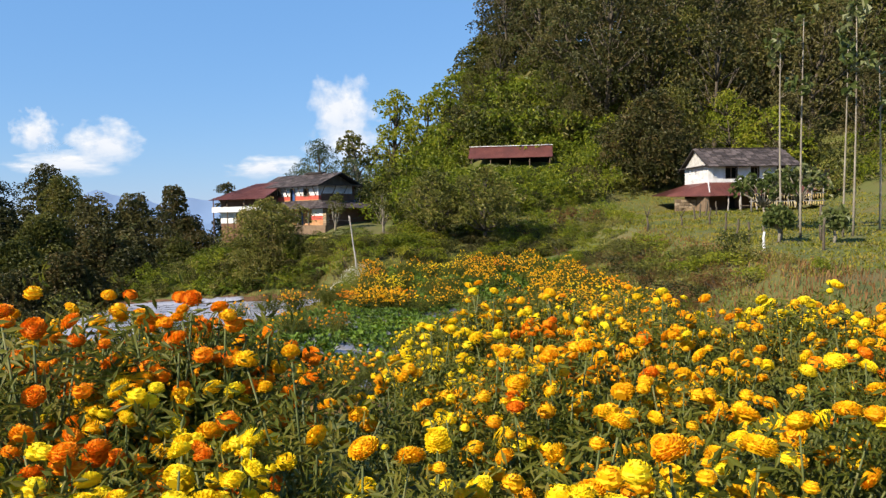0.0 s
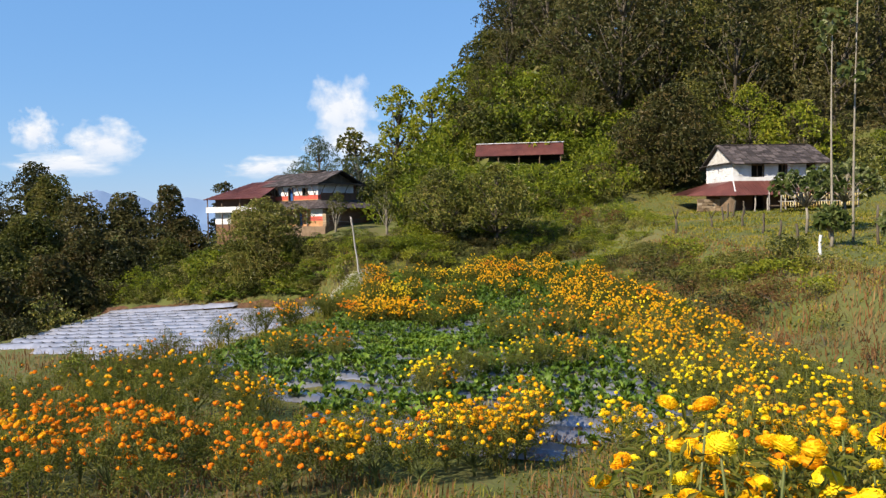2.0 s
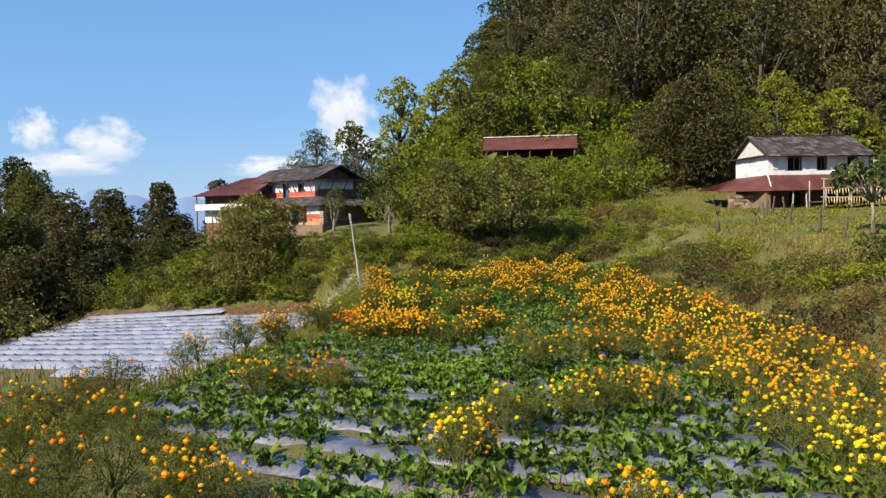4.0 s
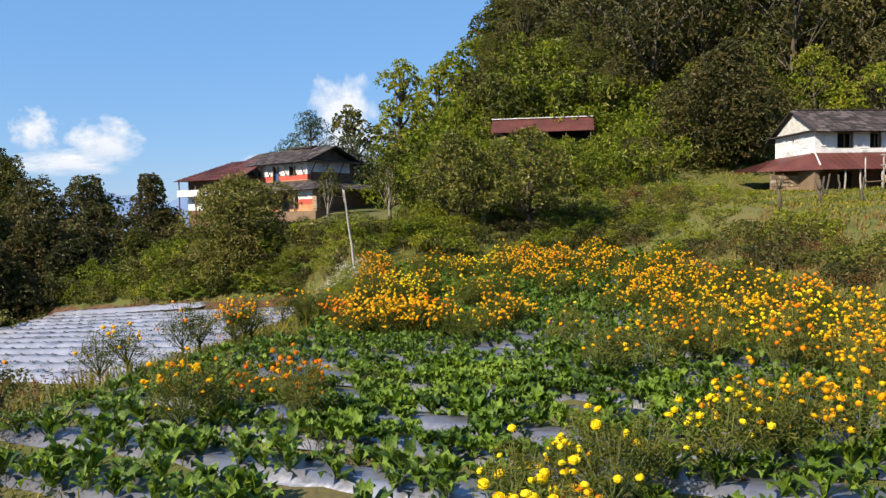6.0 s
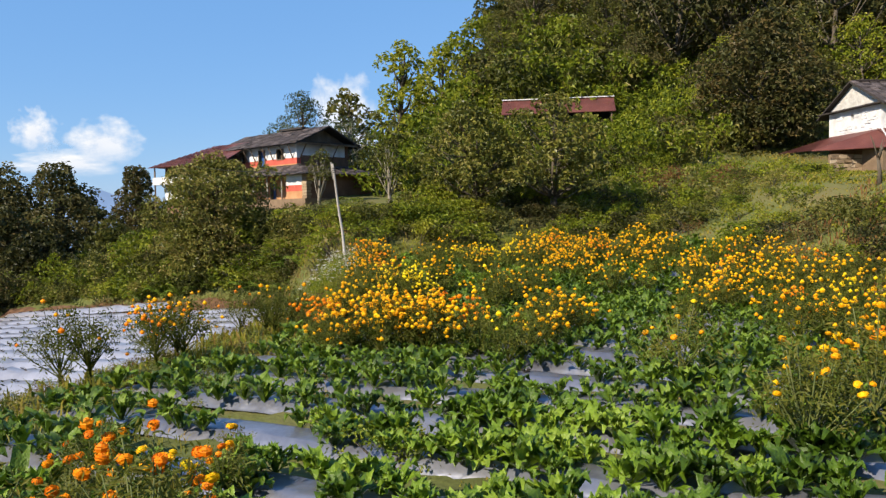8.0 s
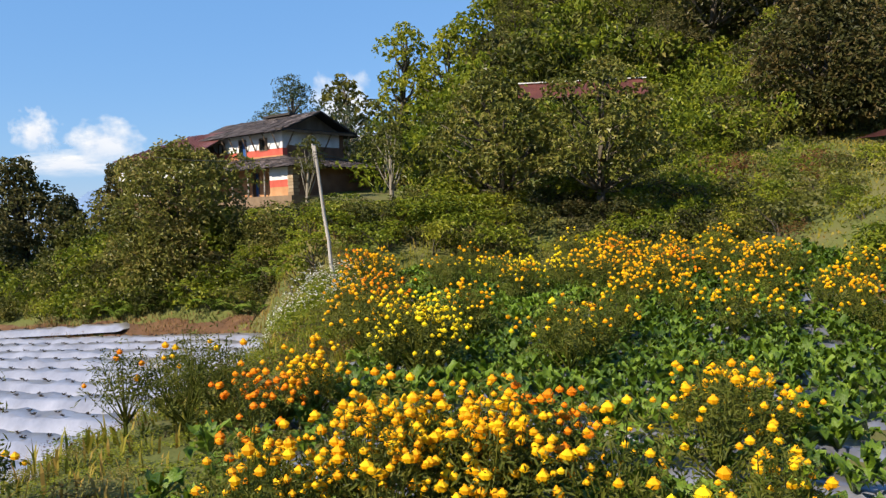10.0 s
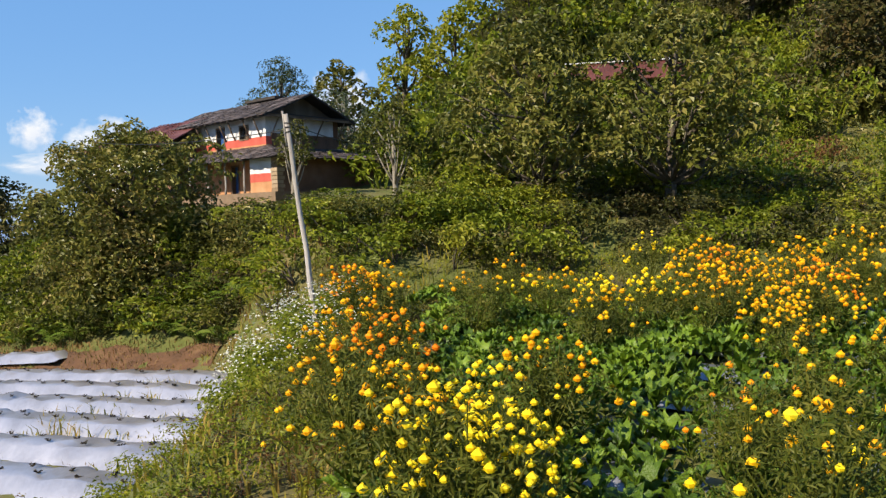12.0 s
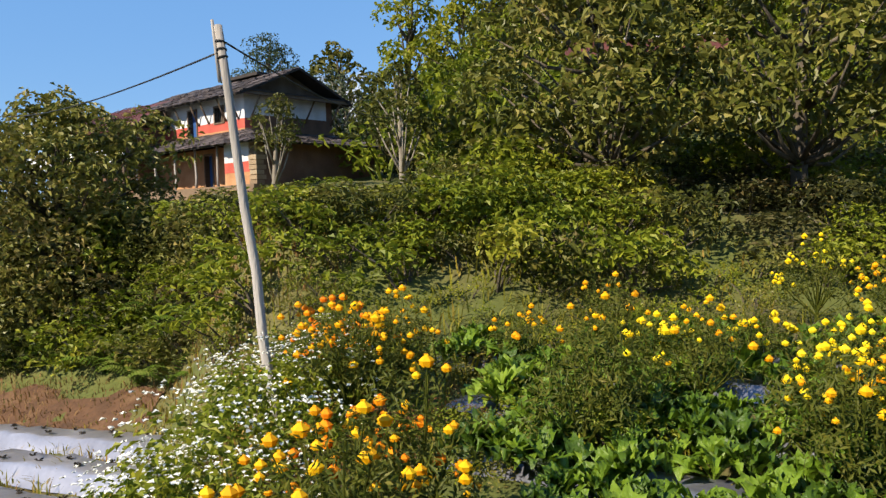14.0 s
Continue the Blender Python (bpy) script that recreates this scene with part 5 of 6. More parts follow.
marigolds(19, [(-3.0, 37.4), (-2.6, 37.0), (-2.25, 37.3), (-2.2, 38.4), (-2.5, 39.1), (-0.2, 36.7)], (1, 0, 0), 0.8, (1.3, 1.45))
marigolds(25, [(-0.3, 37.6), (0.3, 37.5), (0.15, 38.8), (0.7, 38.4), (1.3, 39.9), (-1.6, 39.6), (3.4, 39.4)], (0.1, 0.82, 0.08), 0.8, (1.35, 1.5))
# back band under the bank and the rising right side
marigolds(20, scatter(20, 1.4, 6.8, 42.4, 48.8, 0.85, lambda x, y: wave(x, y, 1.1, 5) > -0.35 and y > 42.8 + 0.3 * abs(x - 3), most=30), (0.10, 0.80, 0.10), 0.95, (1.1, 1.4))
marigolds(31, [(-2.45, 46.9), (-1.45, 46.7), (-1.1, 46.2), (-0.85, 45.35), (-0.3, 46.6), (0.2, 46.4), (-0.2, 44.1), (0.1, 43.6), (-0.45, 43.3), (1.0, 45.8), (1.5, 45.4), (0.9, 44.6)], (0.15, 0.78, 0.07), 0.7, (1.05, 1.25))
marigolds(32, [(-2.2, 44.3), (-1.9, 44.7), (-1.6, 40.0)], (1, 0, 0), 0.12, (1.2, 1.35))
marigolds(21, scatter(21, 5.0, 8.3, 27, 42, 0.95, lambda x, y: x > 5.0 + 0.06 * (y - 27), most=40), (0.22, 0.72, 0.06), 0.95, (1.1, 1.45))
marigolds(22, [(2.2, 42.4), (3.0, 41.2), (4.7, 30.6), (4.4, 39.8), (5.4, 36.5), (4.2, 34.6), (5.6, 42.6)], (0.1, 0.8, 0.1), 0.7)


def build_marigolds():
    r = np.random.default_rng(31)
    rest_leaf, rest_bloom = [], [[], [], []]
    count = 0
    for x, y, c, full, s, a in PLANTS:
        k = int(r.integers(5))
        tips, st, fo = MARI[k]
        z = H(x, y)
        if y > 6 and 0.4 < full < 1.4:
            full = full * r.choice([0.55, 0.95, 1.25])
            s = s * r.uniform(0.82, 1.12)
        near = (y < 26 or (x < 2.2 and y < 47)) and count < 262
        if near:
            count += 1
            p = tagged(new("marigold_plant"), "bushy marigold plant with feathery leaves and %s blossoms" % COLOURS[c], "marigold", "marigold plants")
            p.matrix_basis = Matrix.LocRotScale((x, y, z), Euler((r.normal() * 0.05, r.normal() * 0.05, a)), (s, s, s))
            put("branching_stem", MARI_ME[k][0], p)
            put("foliage", MARI_ME[k][1], p)
            if r.random() < 0.8 if y < 3.3 else full > 0.5:
                tagged(put("small_blossoms", (SMALL_NEAR if y < 3.3 else SMALL_ME)[k][c], p), kind="stuff")
            for t, lean in tips:
                if r.random() > 0.88 * full:
                    continue
                q = r.uniform(0.72, 1.15) / s
                cc = c if r.random() < (0.96 if c == 0 else 0.9) else int(np.clip(c + r.choice([-1, 1]), 0, 2))
                put("blossom", (FULL_BLOOMS if y < 3.3 else BLOOMS)[cc][int(r.integers(3))], p, Matrix.LocRotScale(tuple(t + [0, 0, r.uniform(0, 0.05)]), Euler((lean[0] * 2.5, lean[1] * 2.5, r.uniform(0, 6.28))), (q, q, q * r.uniform(0.68, 0.95))))
        else:
            ca, sa = math.cos(a) * s, math.sin(a) * s
            R = np.array([[ca, sa, 0], [-sa, ca, 0], [0, 0, s]])
            v, f = fo
            pick = f
            rest_leaf.append((v @ R + [x, y, z], pick))
            rest_leaf.append((st[0] @ R + [x, y, z], st[1]))
            for t, lean in tips:
                if r.random() < 0.8 * full:
                    rest_bloom[c].append((t @ R + [x, y, z + r.uniform(0.02, 0.07)], r.uniform(0.8, 1.4)))
                for _ in range(int(r.integers(1, 4) * full)):
                    rest_bloom[c].append((t * [1.08, 1.08, 0.95] @ R + r.normal(size=3) * [0.11, 0.11, 0.06] + [x, y, z + 0.03], r.uniform(0.6, 1.15)))
    v, f = join(*rest_leaf)
    tagged(put("marigold_rows", mesh_of("marigold_rows", v, f, M_FEATHER)), "far rows of bushy marigold plants", "marigold", kind="stuff")
    for c, m in enumerate((M_YELLOW_FAR, M_AMBER_FAR, M_ORANGE_FAR)):
        small = blossom_arrays(50 + c)
        ps = [(small[0] * q + p, small[1]) for p, q in rest_bloom[c]]
        if ps:
            v, f = join(*ps)
            tagged(put("marigold_blossoms", mesh_of("marigold_blossoms", v, f, m)), COLOURS[c] + " marigold blossoms over the far rows", "blossom", kind="stuff")


build_marigolds()

# ---- grass and weeds ----
def blades(name, n, xr, yr, keep, long, wide, material, label, seed, lean=0.5):
    r = np.random.default_rng(seed)
    x, y = r.uniform(*xr, n * 3), r.uniform(*yr, n * 3)
    ok = keep(x, y)
    x, y = x[ok][:n], y[ok][:n]
    n = len(x)
    z = height(x, y)
    a = r.uniform(0, 6.28, n)
    L = long * r.uniform(0.45, 1.4, n) * (1 + 0.35 * wave(x, y, 0.8, 1))
    L = np.maximum(L, 0.04)
    W = wide * r.uniform(0.6, 1.4, n)
    dx, dy = np.cos(a), np.sin(a)
    b = np.stack([x, y, z - 0.02], 1)
    s = np.stack([-dy * W, dx * W, np.zeros(n)], 1)
    q = r.uniform(0.1, lean, n)
    mid = b + np.stack([dx * L * q * 0.35, dy * L * q * 0.35, L * 0.6], 1)
    tip = b + np.stack([dx * L * q, dy * L * q, L * (1 - 0.3 * q)], 1)
    v = np.stack([b - s, b + s, mid + s * 0.8, tip, mid - s * 0.8], 1).reshape(-1, 3)
    k = np.arange(n)[:, None] * 5
    f = [tuple(t) for t in (k + [0, 1, 2, 4])] + [tuple(t) for t in (k + [4, 2, 3])]
    tagged(put(name, mesh_of(name, v, f, material)), label, "grass", kind="stuff")


def right_edge(y):
    return np.interp(y, [-10, 0, 10, 20, 30, 45], [12, 10, 9, 8, 6, 5.5])


def in_field(x, y):
    return (x > crest(y)) & (x < right_edge(y) + 3) & (y < 50)


blades("meadow_grass", 60000, (4, 34), (22, 76), lambda x, y: (x > right_edge(y) + 2.5) | (y > 49 + 0.1 * x), 0.13, 0.028, M_GRASS, "sunlit meadow grass with drying tips", 1, 1.5)
blades("bank_grass", 8000, (-12, 2), (16, 54), lambda x, y: (x < crest(y) + 1.6) & (x > crest(y) - 3.4) | (y > 46.5), 0.30, 0.016, M_GRASS, "rough grass on the terrace banks", 2, 0.9)
blades("dry_bank_grass", 22000, (-30, -5), (24, 62), lambda x, y: ((y > far_line(x) - 0.5) & (y < far_line(x) + 2.6)) | ((x < crest(y) - 0.8) & (x > crest(y) - 3.0)), 0.24, 0.014, M_DRY, "reddish dry grass along the foot of the bank", 3, 1.0)
blades("field_weeds", 24000, (-10, 9), (-3, 49), lambda x, y: in_field(x, y) & (wave(x, y, 1.3, 2) > 0.1), 0.16, 0.008, M_GRASS, "short weeds between the field beds", 4, 1.0)
blades("path_grass", 16000, (-9, 9), (2.4, 15.5), lambda x, y: in_field(x, y) & (wave(x, y, 1.1, 6) > -0.35), 0.2, 0.010, M_DRY, "dry weeds and grass over the lower path", 8, 1.0)
blades("terrace_weeds", 9000, (-29, -8), (32, 62), lambda x, y: (x < crest(y) - 2.6) & (y < far_line(x)) & (y > near_line(x) - 3), 0.12, 0.008, M_DRY, "thin weeds between the mulched beds", 5, 1.0)
blades("left_slope_grass", 9000, (-32, -9), (4, 44), lambda x, y: (x < crest(y) - 2) & (y < near_line(x)), 0.4, 0.02, M_DRY, "tall drying grass on the slope below the field", 6, 0.9)
blades("right_bank_grass", 9000, (7, 20), (6, 44), lambda x, y: (x > right_edge(y) + 1.0) & (x < right_edge(y) + 8), 0.3, 0.016, M_DRY, "brown dry grass on the bank beside the field", 7, 0.9)

def build_earth_bank():
    """Bare red earth along the foot of the bank above the beds."""
    v, f = [], []
    xs = np.arange(-30, -9.3, 0.4)
    for i, x in enumerate(xs):
        for j, d in enumerate((-0.5, 0.1, 0.6, 1.1, 1.7, 2.3)):
            y = far_line(x) + d + 0.25 * math.sin(x * 1.7)
            v.append((x, y, H(x, y) + 0.05 + 0.05 * math.sin(x * 3.1 + d * 4) - 0.12 * (j in (0, 5))))
        if i:
            a, b = (i - 1) * 6, i * 6
            f += [(a + j, b + j, b + j + 1, a + j + 1) for j in range(5)]
    tagged(put("earth_bank", mesh_of("earth_bank", v, f, M_REDSOIL, True)), "strip of bare red earth along the terrace bank", "ground", kind="structure")


build_earth_bank()

# low creepers over the terrace edge
WEED = [shrub_mesh("weed", 300 + i, 0.6, 0.55, 8, (0.055, 0.055, 0.04, 0.05)[i], (720, 720, 1100, 700)[i], (M_GREEN, M_OLIVE, M_FEATHER, M_RUST)[i], (0.6, 0.6, 0.3, 0.5)[i]) for i in range(4)]
WLAB = ["low bright green weeds on the terrace edge", "olive creeping weeds on the bank", "dark green unflowered marigold seedlings", "brown withered weeds on the bank"]


def weeds(n, xr, yr, kinds, size, seed, keep, gap=0.5):
    r = np.random.default_rng(seed)
    for x, y in scatter(seed, *xr, *yr, gap, keep, n):
        k = int(r.choice(kinds))
        clump = tagged(new("weed_clump"), WLAB[k], "weed", "weeds of the terrace edges")
        q = r.uniform(*size)
        clump.matrix_basis = Matrix.LocRotScale((x, y, H(x, y) - 0.04), Euler((0, 0, r.uniform(0, 6.28))), (q, q, q * r.uniform(0.7, 1.1)))
        tagged(put("foliage", WEED[k], clump), kind="stuff")


def build_creepers():
    """Leafy creepers that run over the edge of the terrace, joined by kind of leaf."""
    r = np.random.default_rng(55)
    spots = scatter(55, -9.5, -2.6, 27, 48, 0.42, lambda x, y: crest(y) - 1.9 < x < crest(y) + 2.9, 250)
    for k, label in ((0, "bright green creepers over the terrace edge"), (1, "olive creepers over the terrace edge"), (3, "withered brown creepers on the bank")):
        me = WEED[k]
        v0 = np.array([v.co[:] for v in me.vertices])
        f0 = [tuple(p.vertices) for p in me.polygons]
        ps = []
        for i, (x, y) in enumerate(spots):
            if (0, 0, 1, 0, 3)[i % 5] == k:
                s, a = r.uniform(0.6, 1.0), r.uniform(0, 6.28)
                c, d = math.cos(a) * s, math.sin(a) * s
                ps.append((v0 @ np.array([[c, d, 0], [-d, c, 0], [0, 0, s * (0.6 if y > 38 else 0.35)]]) + [x, y, H(x, y) - 0.03], f0))
        v, f = join(*ps)
        tagged(put("creepers", mesh_of("creepers", v, f, me.materials[0])), label, "creeper", kind="stuff")


build_creepers()
weeds(58, (-8, -3.6), (38, 54), (0, 0, 0, 1, 3), (0.6, 1.15), 41, lambda x, y: crest(y) - 1.6 < x < crest(y) + 1.4, 0.55)
weeds(54, (-11, -4.6), (24, 38), (0, 3, 1, 3), (0.35, 0.6), 48, lambda x, y: crest(y) - 1.8 < x < crest(y) + 1.0, 0.5)
weeds(46, (-5.6, 1.5), (45.6, 50.5), (0, 0, 1, 2), (0.6, 1.1), 46, lambda x, y: y > 46.5 + 0.25 * (x + 5), 0.55)
weeds(50, (-8, 6), (3.2, 7.6), (2, 2, 2, 1), (0.7, 1.2), 42, lambda x, y: True, 0.62)
weeds(34, (-12, -5), (5, 26), (2, 1, 0, 3), (0.8, 1.5), 43, lambda x, y: x < crest(y) + 2.5, 0.7)
weeds(44, (-9, -1.8), (11, 23), (2, 2, 1, 3, 0), (0.6, 1.2), 47, lambda x, y: x < np.interp(y, [13, 15, 20, 24], [-1.8, -3.2, -6.9, -9]), 0.62)
weeds(28, (-5, 9), (7, 46), (2, 0, 2), (0.45, 0.9), 44, lambda x, y: wave(x, y, 1.6, 7) > 0.5, 0.9)
weeds(20, (5, 12), (8, 30), (2, 1, 3), (0.8, 1.4), 45, lambda x, y: x > right_edge(y) - 0.8, 0.9)

# ---- the leaning pole and its cables ----
def build_pole():
    p = tagged(new("utility_pole"), "leaning grey weathered wooden pole with black cables", "pole")
    a, b = (-5.08, 45.7, 0.35), (-5.65, 46.05, 4.9)
    post_mesh("shaft", a, b, 0.056, 0.043, M_GREYWOOD, p, "grey cracked wooden shaft", 10, 6, 3, 0.006)
    post_mesh("splint", (-5.64, 46.0, 4.3), (-5.71, 46.05, 4.96), 0.022, 0.018, M_GREYWOOD, p, "short grey wooden splint", 6, 1, 4, 0)
    for k, z in enumerate((4.56, 4.64, 4.72)):
        t = (z - 0.35) / 4.55
        c = [a[i] + (b[i] - a[i]) * t for i in range(3)]
        v, f = [], []
        for i in range(14):
            w = 2 * math.pi * i / 14
            for q in range(5):
                u = 2 * math.pi * q / 5
                R = 0.05 + 0.009 * math.cos(u)
                v.append((c[0] + R * math.cos(w), c[1] + R * math.sin(w), c[2] + 0.011 * math.sin(u) + 0.01 * math.cos(w + k)))
        for i in range(14):
            for q in range(5):
                f.append((i * 5 + q, ((i + 1) % 14) * 5 + q, ((i + 1) % 14) * 5 + (q + 1) % 5, i * 5 + (q + 1) % 5))
        put("cable_tie", mesh_of("cable_tie", v, f, M_RUBBER, True), p, None, "black wire lashing")


M_RUBBER = mat("black_cable", [(0.0066, 0.0066, 0.0074), (0.0164, 0.0164, 0.018)], 0.6, 5, 40)


def cable(a, b, sag, radius=0.011):
    a, b = np.array(a), np.array(b)
    ts = np.linspace(0, 1, 26)
    pts = [a * (1 - t) + b * t - np.array([0, 0, 4 * sag * t * (1 - t)]) for t in ts]
    tagged(put("cable", mesh_of("cable", *tube(pts, [radius] * 26, 5), M_RUBBER, True)), "black overhead cable tied to the pole", "cable", "overhead cables")


build_pole()
cable((-5.66, 46.0, 4.60), (-16.6, 60.6, 6.1), 0.22)
cable((-5.58, 46.05, 4.72), (-4.4, 70.0, 7.2), 0.55)


# ---- tall thin saplings with big leaves near the stone house ----
def big_leaf_crown(seed, spots, leaf, r):
    C, N = [], []
    for x, y, z, n, rad in spots:
        d = unit(r.normal(size=(n, 3))) * [1, 1, 1.3]
        C.append(np.array([x, y, z]) + d * rad * r.uniform(0.3, 1.0, (n, 1)))
        N.append(unit(d * [1, 1, 0.4] + [0, 0, 0.5]))
    return leaves(np.concatenate(C), np.concatenate(N), leaf, leaf * 0.62, r, 0.35)


def sapling(x, y, top, seed, n=40):
    r = np.random.default_rng(seed)
    z = H(x, y)
    t = tagged(new("sapling"), "tall thin pale-stemmed sapling with large drooping leaves", "tree", "saplings by the stone house")
    t.matrix_basis = pose(x, y, z - 0.1)
    h = top - z
    pts = [np.array([0.12 * math.sin(2.2 * u + seed), 0.1 * math.cos(1.7 * u + seed), h * u]) for u in np.linspace(0, 1, 8)]
    limbs = [tube(pts, list(np.linspace(0.065, 0.02, 8)), 7)]
    spots = [(*pts[-1], n, 0.75)]
    for k in range(3):
        s = pts[5 + k % 2]
        e = s + np.array([r.normal() * 0.5, r.normal() * 0.5, 0.5])
        limbs.append(tube([s, e], [0.02, 0.008], 5))
        spots.append((*e, n // 3, 0.4))
    put("trunk", mesh_of("trunk", *join(*limbs), M_PALEBARK, True), t)
    v, f = big_leaf_crown(seed, spots, 0.42, r)
    put("crown", mesh_of("crown", v, f, M_BIGLEAF), t)


M_BIGLEAF = leafy("big_leaf", [(0.035, 0.055, 0.012), (0.07, 0.095, 0.024), (0.12, 0.14, 0.045), (0.24, 0.25, 0.13)], 0.4, 0.3, 0.8)
for i, (x, y, top) in enumerate([(17.6, 34, 13.4), (18.9, 34.5, 14.6), (20.9, 34.2, 13.2), (21.2, 34.0, 15.0), (23.6, 36, 12.5)]):
    sapling(x, y, top, 500 + i, 34 if i in (0, 2, 3) else 8)


def garden_tree(x, y, high, wide, seed):
    """A low forked tree with rosettes of long leaves at its twig ends."""
    r = np.random.default_rng(seed)
    t = tagged(new("garden_tree"), "small forked tree with pale twigs and rosettes of long leaves", "tree", "garden trees by the stone house")
    t.matrix_basis = pose(x, y, H(x, y) - 0.1)
    limbs, spots = [tube([(0, 0, 0), (0.05, 0, high * 0.3), (0, 0.05, high * 0.5)], [0.09, 0.07, 0.06], 7)], []
    for i in range(20):
        a, d = i * 2.4, wide / 2 * math.sqrt((i + 0.5) / 20)
        e = np.array([d * math.cos(a), d * math.sin(a), high * (0.98 - 0.25 * (2 * d / wide) ** 2) * r.uniform(0.88, 1.05)])
        limbs.append(tube([(0, 0.05, high * 0.45), e * [0.5, 0.5, 0.8], e], [0.045, 0.03, 0.018], 5))
        spots.append((*e, 22, 0.34))
    put("trunk", mesh_of("trunk", *join(*limbs), M_PALEBARK, True), t)
    v, f = big_leaf_crown(seed, spots, 0.34, r)
    put("crown", mesh_of("crown", v, f, M_BIGLEAF), t)


garden_tree(18.9, 39.2, 3.3, 3.4, 600)
garden_tree(21.2, 39.8, 3.6, 3.2, 601)
garden_tree(17.0, 33.0, 1.7, 1.2, 602)
garden_tree(19.0, 31.6, 1.6, 1.1, 603)


# ---- fence posts, dead stumps, drying rack ----
def fence_post(x, y, high, seed, lean=0.0, pale=False):
    p = tagged(new("fence_post"), "rough weathered wooden fence post in the meadow", "post", "fence posts by the stone house")
    p.matrix_basis = pose(x, y, H(x, y) - 0.15, lean * 20, lean * 12, 0)
    post_mesh("stake", (0, 0, 0), (0, 0, high), 0.07, 0.05, M_LIME if pale else M_BARK, p, "", 6, 3, seed, 0.02)


for i, (x, y, h, l, w) in enumerate([(14.9, 29.8, 1.05, 0.1, True), (15.8, 33.5, 1.2, -0.2, False), (16.6, 37.2, 1.1, 0.2, False), (17.4, 41.0, 1.2, 0.1, False), (17.8, 45.0, 1.3, 0.3, False),
                                     (18.6, 50.0, 1.1, -0.3, False), (19.6, 52.0, 1.2, 0.2, False), (20.6, 53.6, 1.3, 0.4, False), (21.6, 54.0, 1.2, -0.2, False), (18.5, 36.0, 1.9, 0.05, False), (19.2, 33.2, 1.9, -0.05, False), (17.2, 29.0, 1.6, 0.05, False)]):
    fence_post(x, y, h, 700 + i, l, w)


def stump(x, y, high, seed):
    r = np.random.default_rng(seed)
    s = tagged(new("dead_tree"), "brown forked dead tree stump in the meadow grass", "dead tree")
    s.matrix_basis = pose(x, y, H(x, y) - 0.1)
    limbs = [tube([(0, 0, 0), (0.03, 0.02, high * 0.3), (-0.04, 0, high * 0.55)], [0.085, 0.065, 0.05], 7)]
    for a, l in ((2.6, 0.62), (0.7, 0.5), (-0.2, 0.42), (1.8, 0.36)):
        e = np.array([math.cos(a) * l * 0.55, r.normal() * 0.15, high * (0.55 + l * 0.75)])
        limbs.append(tube([(-0.02, 0, high * 0.5), e * [0.6, 1, 0.85], e], [0.035, 0.022, 0.008], 5))
    put("trunk", mesh_of("trunk", *join(*limbs), M_BARK, True), s)


stump(13.35, 43.2, 1.75, 1)
stump(16.2, 45.5, 1.3, 2)


def build_rack():
    k = tagged(new("drying_rack"), "bamboo rack hung with pale drying maize beside the porch", "rack")
    x, y = 27.2, 55.2
    k.matrix_basis = Matrix.Translation((x, y, H(x, y))) @ pose(0, 0, 0, 0, 0, 6)
    for i, px in enumerate((-2.6, -0.6, 1.4, 3.4)):
        post_mesh("post", (px, 0, -0.2), (px, 0, 2.0), 0.05, 0.045, M_GREYWOOD, k, "", 6, 2, i)
        post_mesh("post", (px, 1.6, -0.2), (px, 1.6, 1.9), 0.05, 0.045, M_GREYWOOD, k, "", 6, 2, 20 + i)
    for i, z in enumerate((0.75, 1.35, 1.95)):
        post_mesh("rail", (-2.8, -0.03, z), (3.6, -0.03, z), 0.035, 0.03, M_GREYWOOD, k, "", 6, 4, 40 + i)
    boxes("platform", [(-2.7, 3.5, 0.05, 1.6, 0.42, 0.48)], M_WOOD, k, "bamboo platform")
    r = np.random.default_rng(6)
    for row in range(2):
        for i in range(30):
            px = -2.5 + i * 0.2
            z = (1.3, 0.72)[row]
            l = r.uniform(0.3, 0.42)
            post_mesh("cob", (px, -0.06, z), (px + r.normal() * 0.03, -0.08, z - l), 0.028, 0.045, M_COB, k, "", 5, 1, 60 + i, 0)


M_COB = mat("drying_maize", [(0.328, 0.2214, 0.0738), (0.451, 0.3444, 0.1476), (0.5084, 0.451, 0.2706)], 0.8, 3, 30, 0, 0, "object")
build_rack()


# ---- ferns on the bank ----
def frond_mesh(seed):
    """One arching frond along +x with leaflets on both sides."""
    r = np.random.default_rng(seed)
    vs, fs = [], []
    d, sd = np.array([1.0, 0, 0]), np.array([0, 1.0, 0])
    L = r.uniform(0.75, 1.1)
    for j in range(17):
        u = j / 16
        c = d * L * u * 0.9 + np.array([0, 0, L * (1.5 * u - 1.15 * u * u)])
        w = 0.25 * L * math.sin(math.pi * min(1, u * 0.9 + 0.12)) + 0.01
        for sg in (-1, 1):
            o = len(vs)
            t = c + sd * sg * w + d * 0.06 - np.array([0, 0, 0.25 * w])
            vs += [c - d * 0.012, c + d * 0.028, t, (c + t) / 2 - d * 0.03]
            fs += [(o, o + 1, o + 2), (o, o + 2, o + 3)]
    v, f = join((np.array(vs), fs), tube([d * L * u * 0.9 + np.array([0, 0, L * (1.5 * u - 1.15 * u * u)]) for u in np.linspace(0, 1, 6)], list(np.linspace(0.009, 0.003, 6)), 4))
    return mesh_of("frond", v, f, M_FERN)


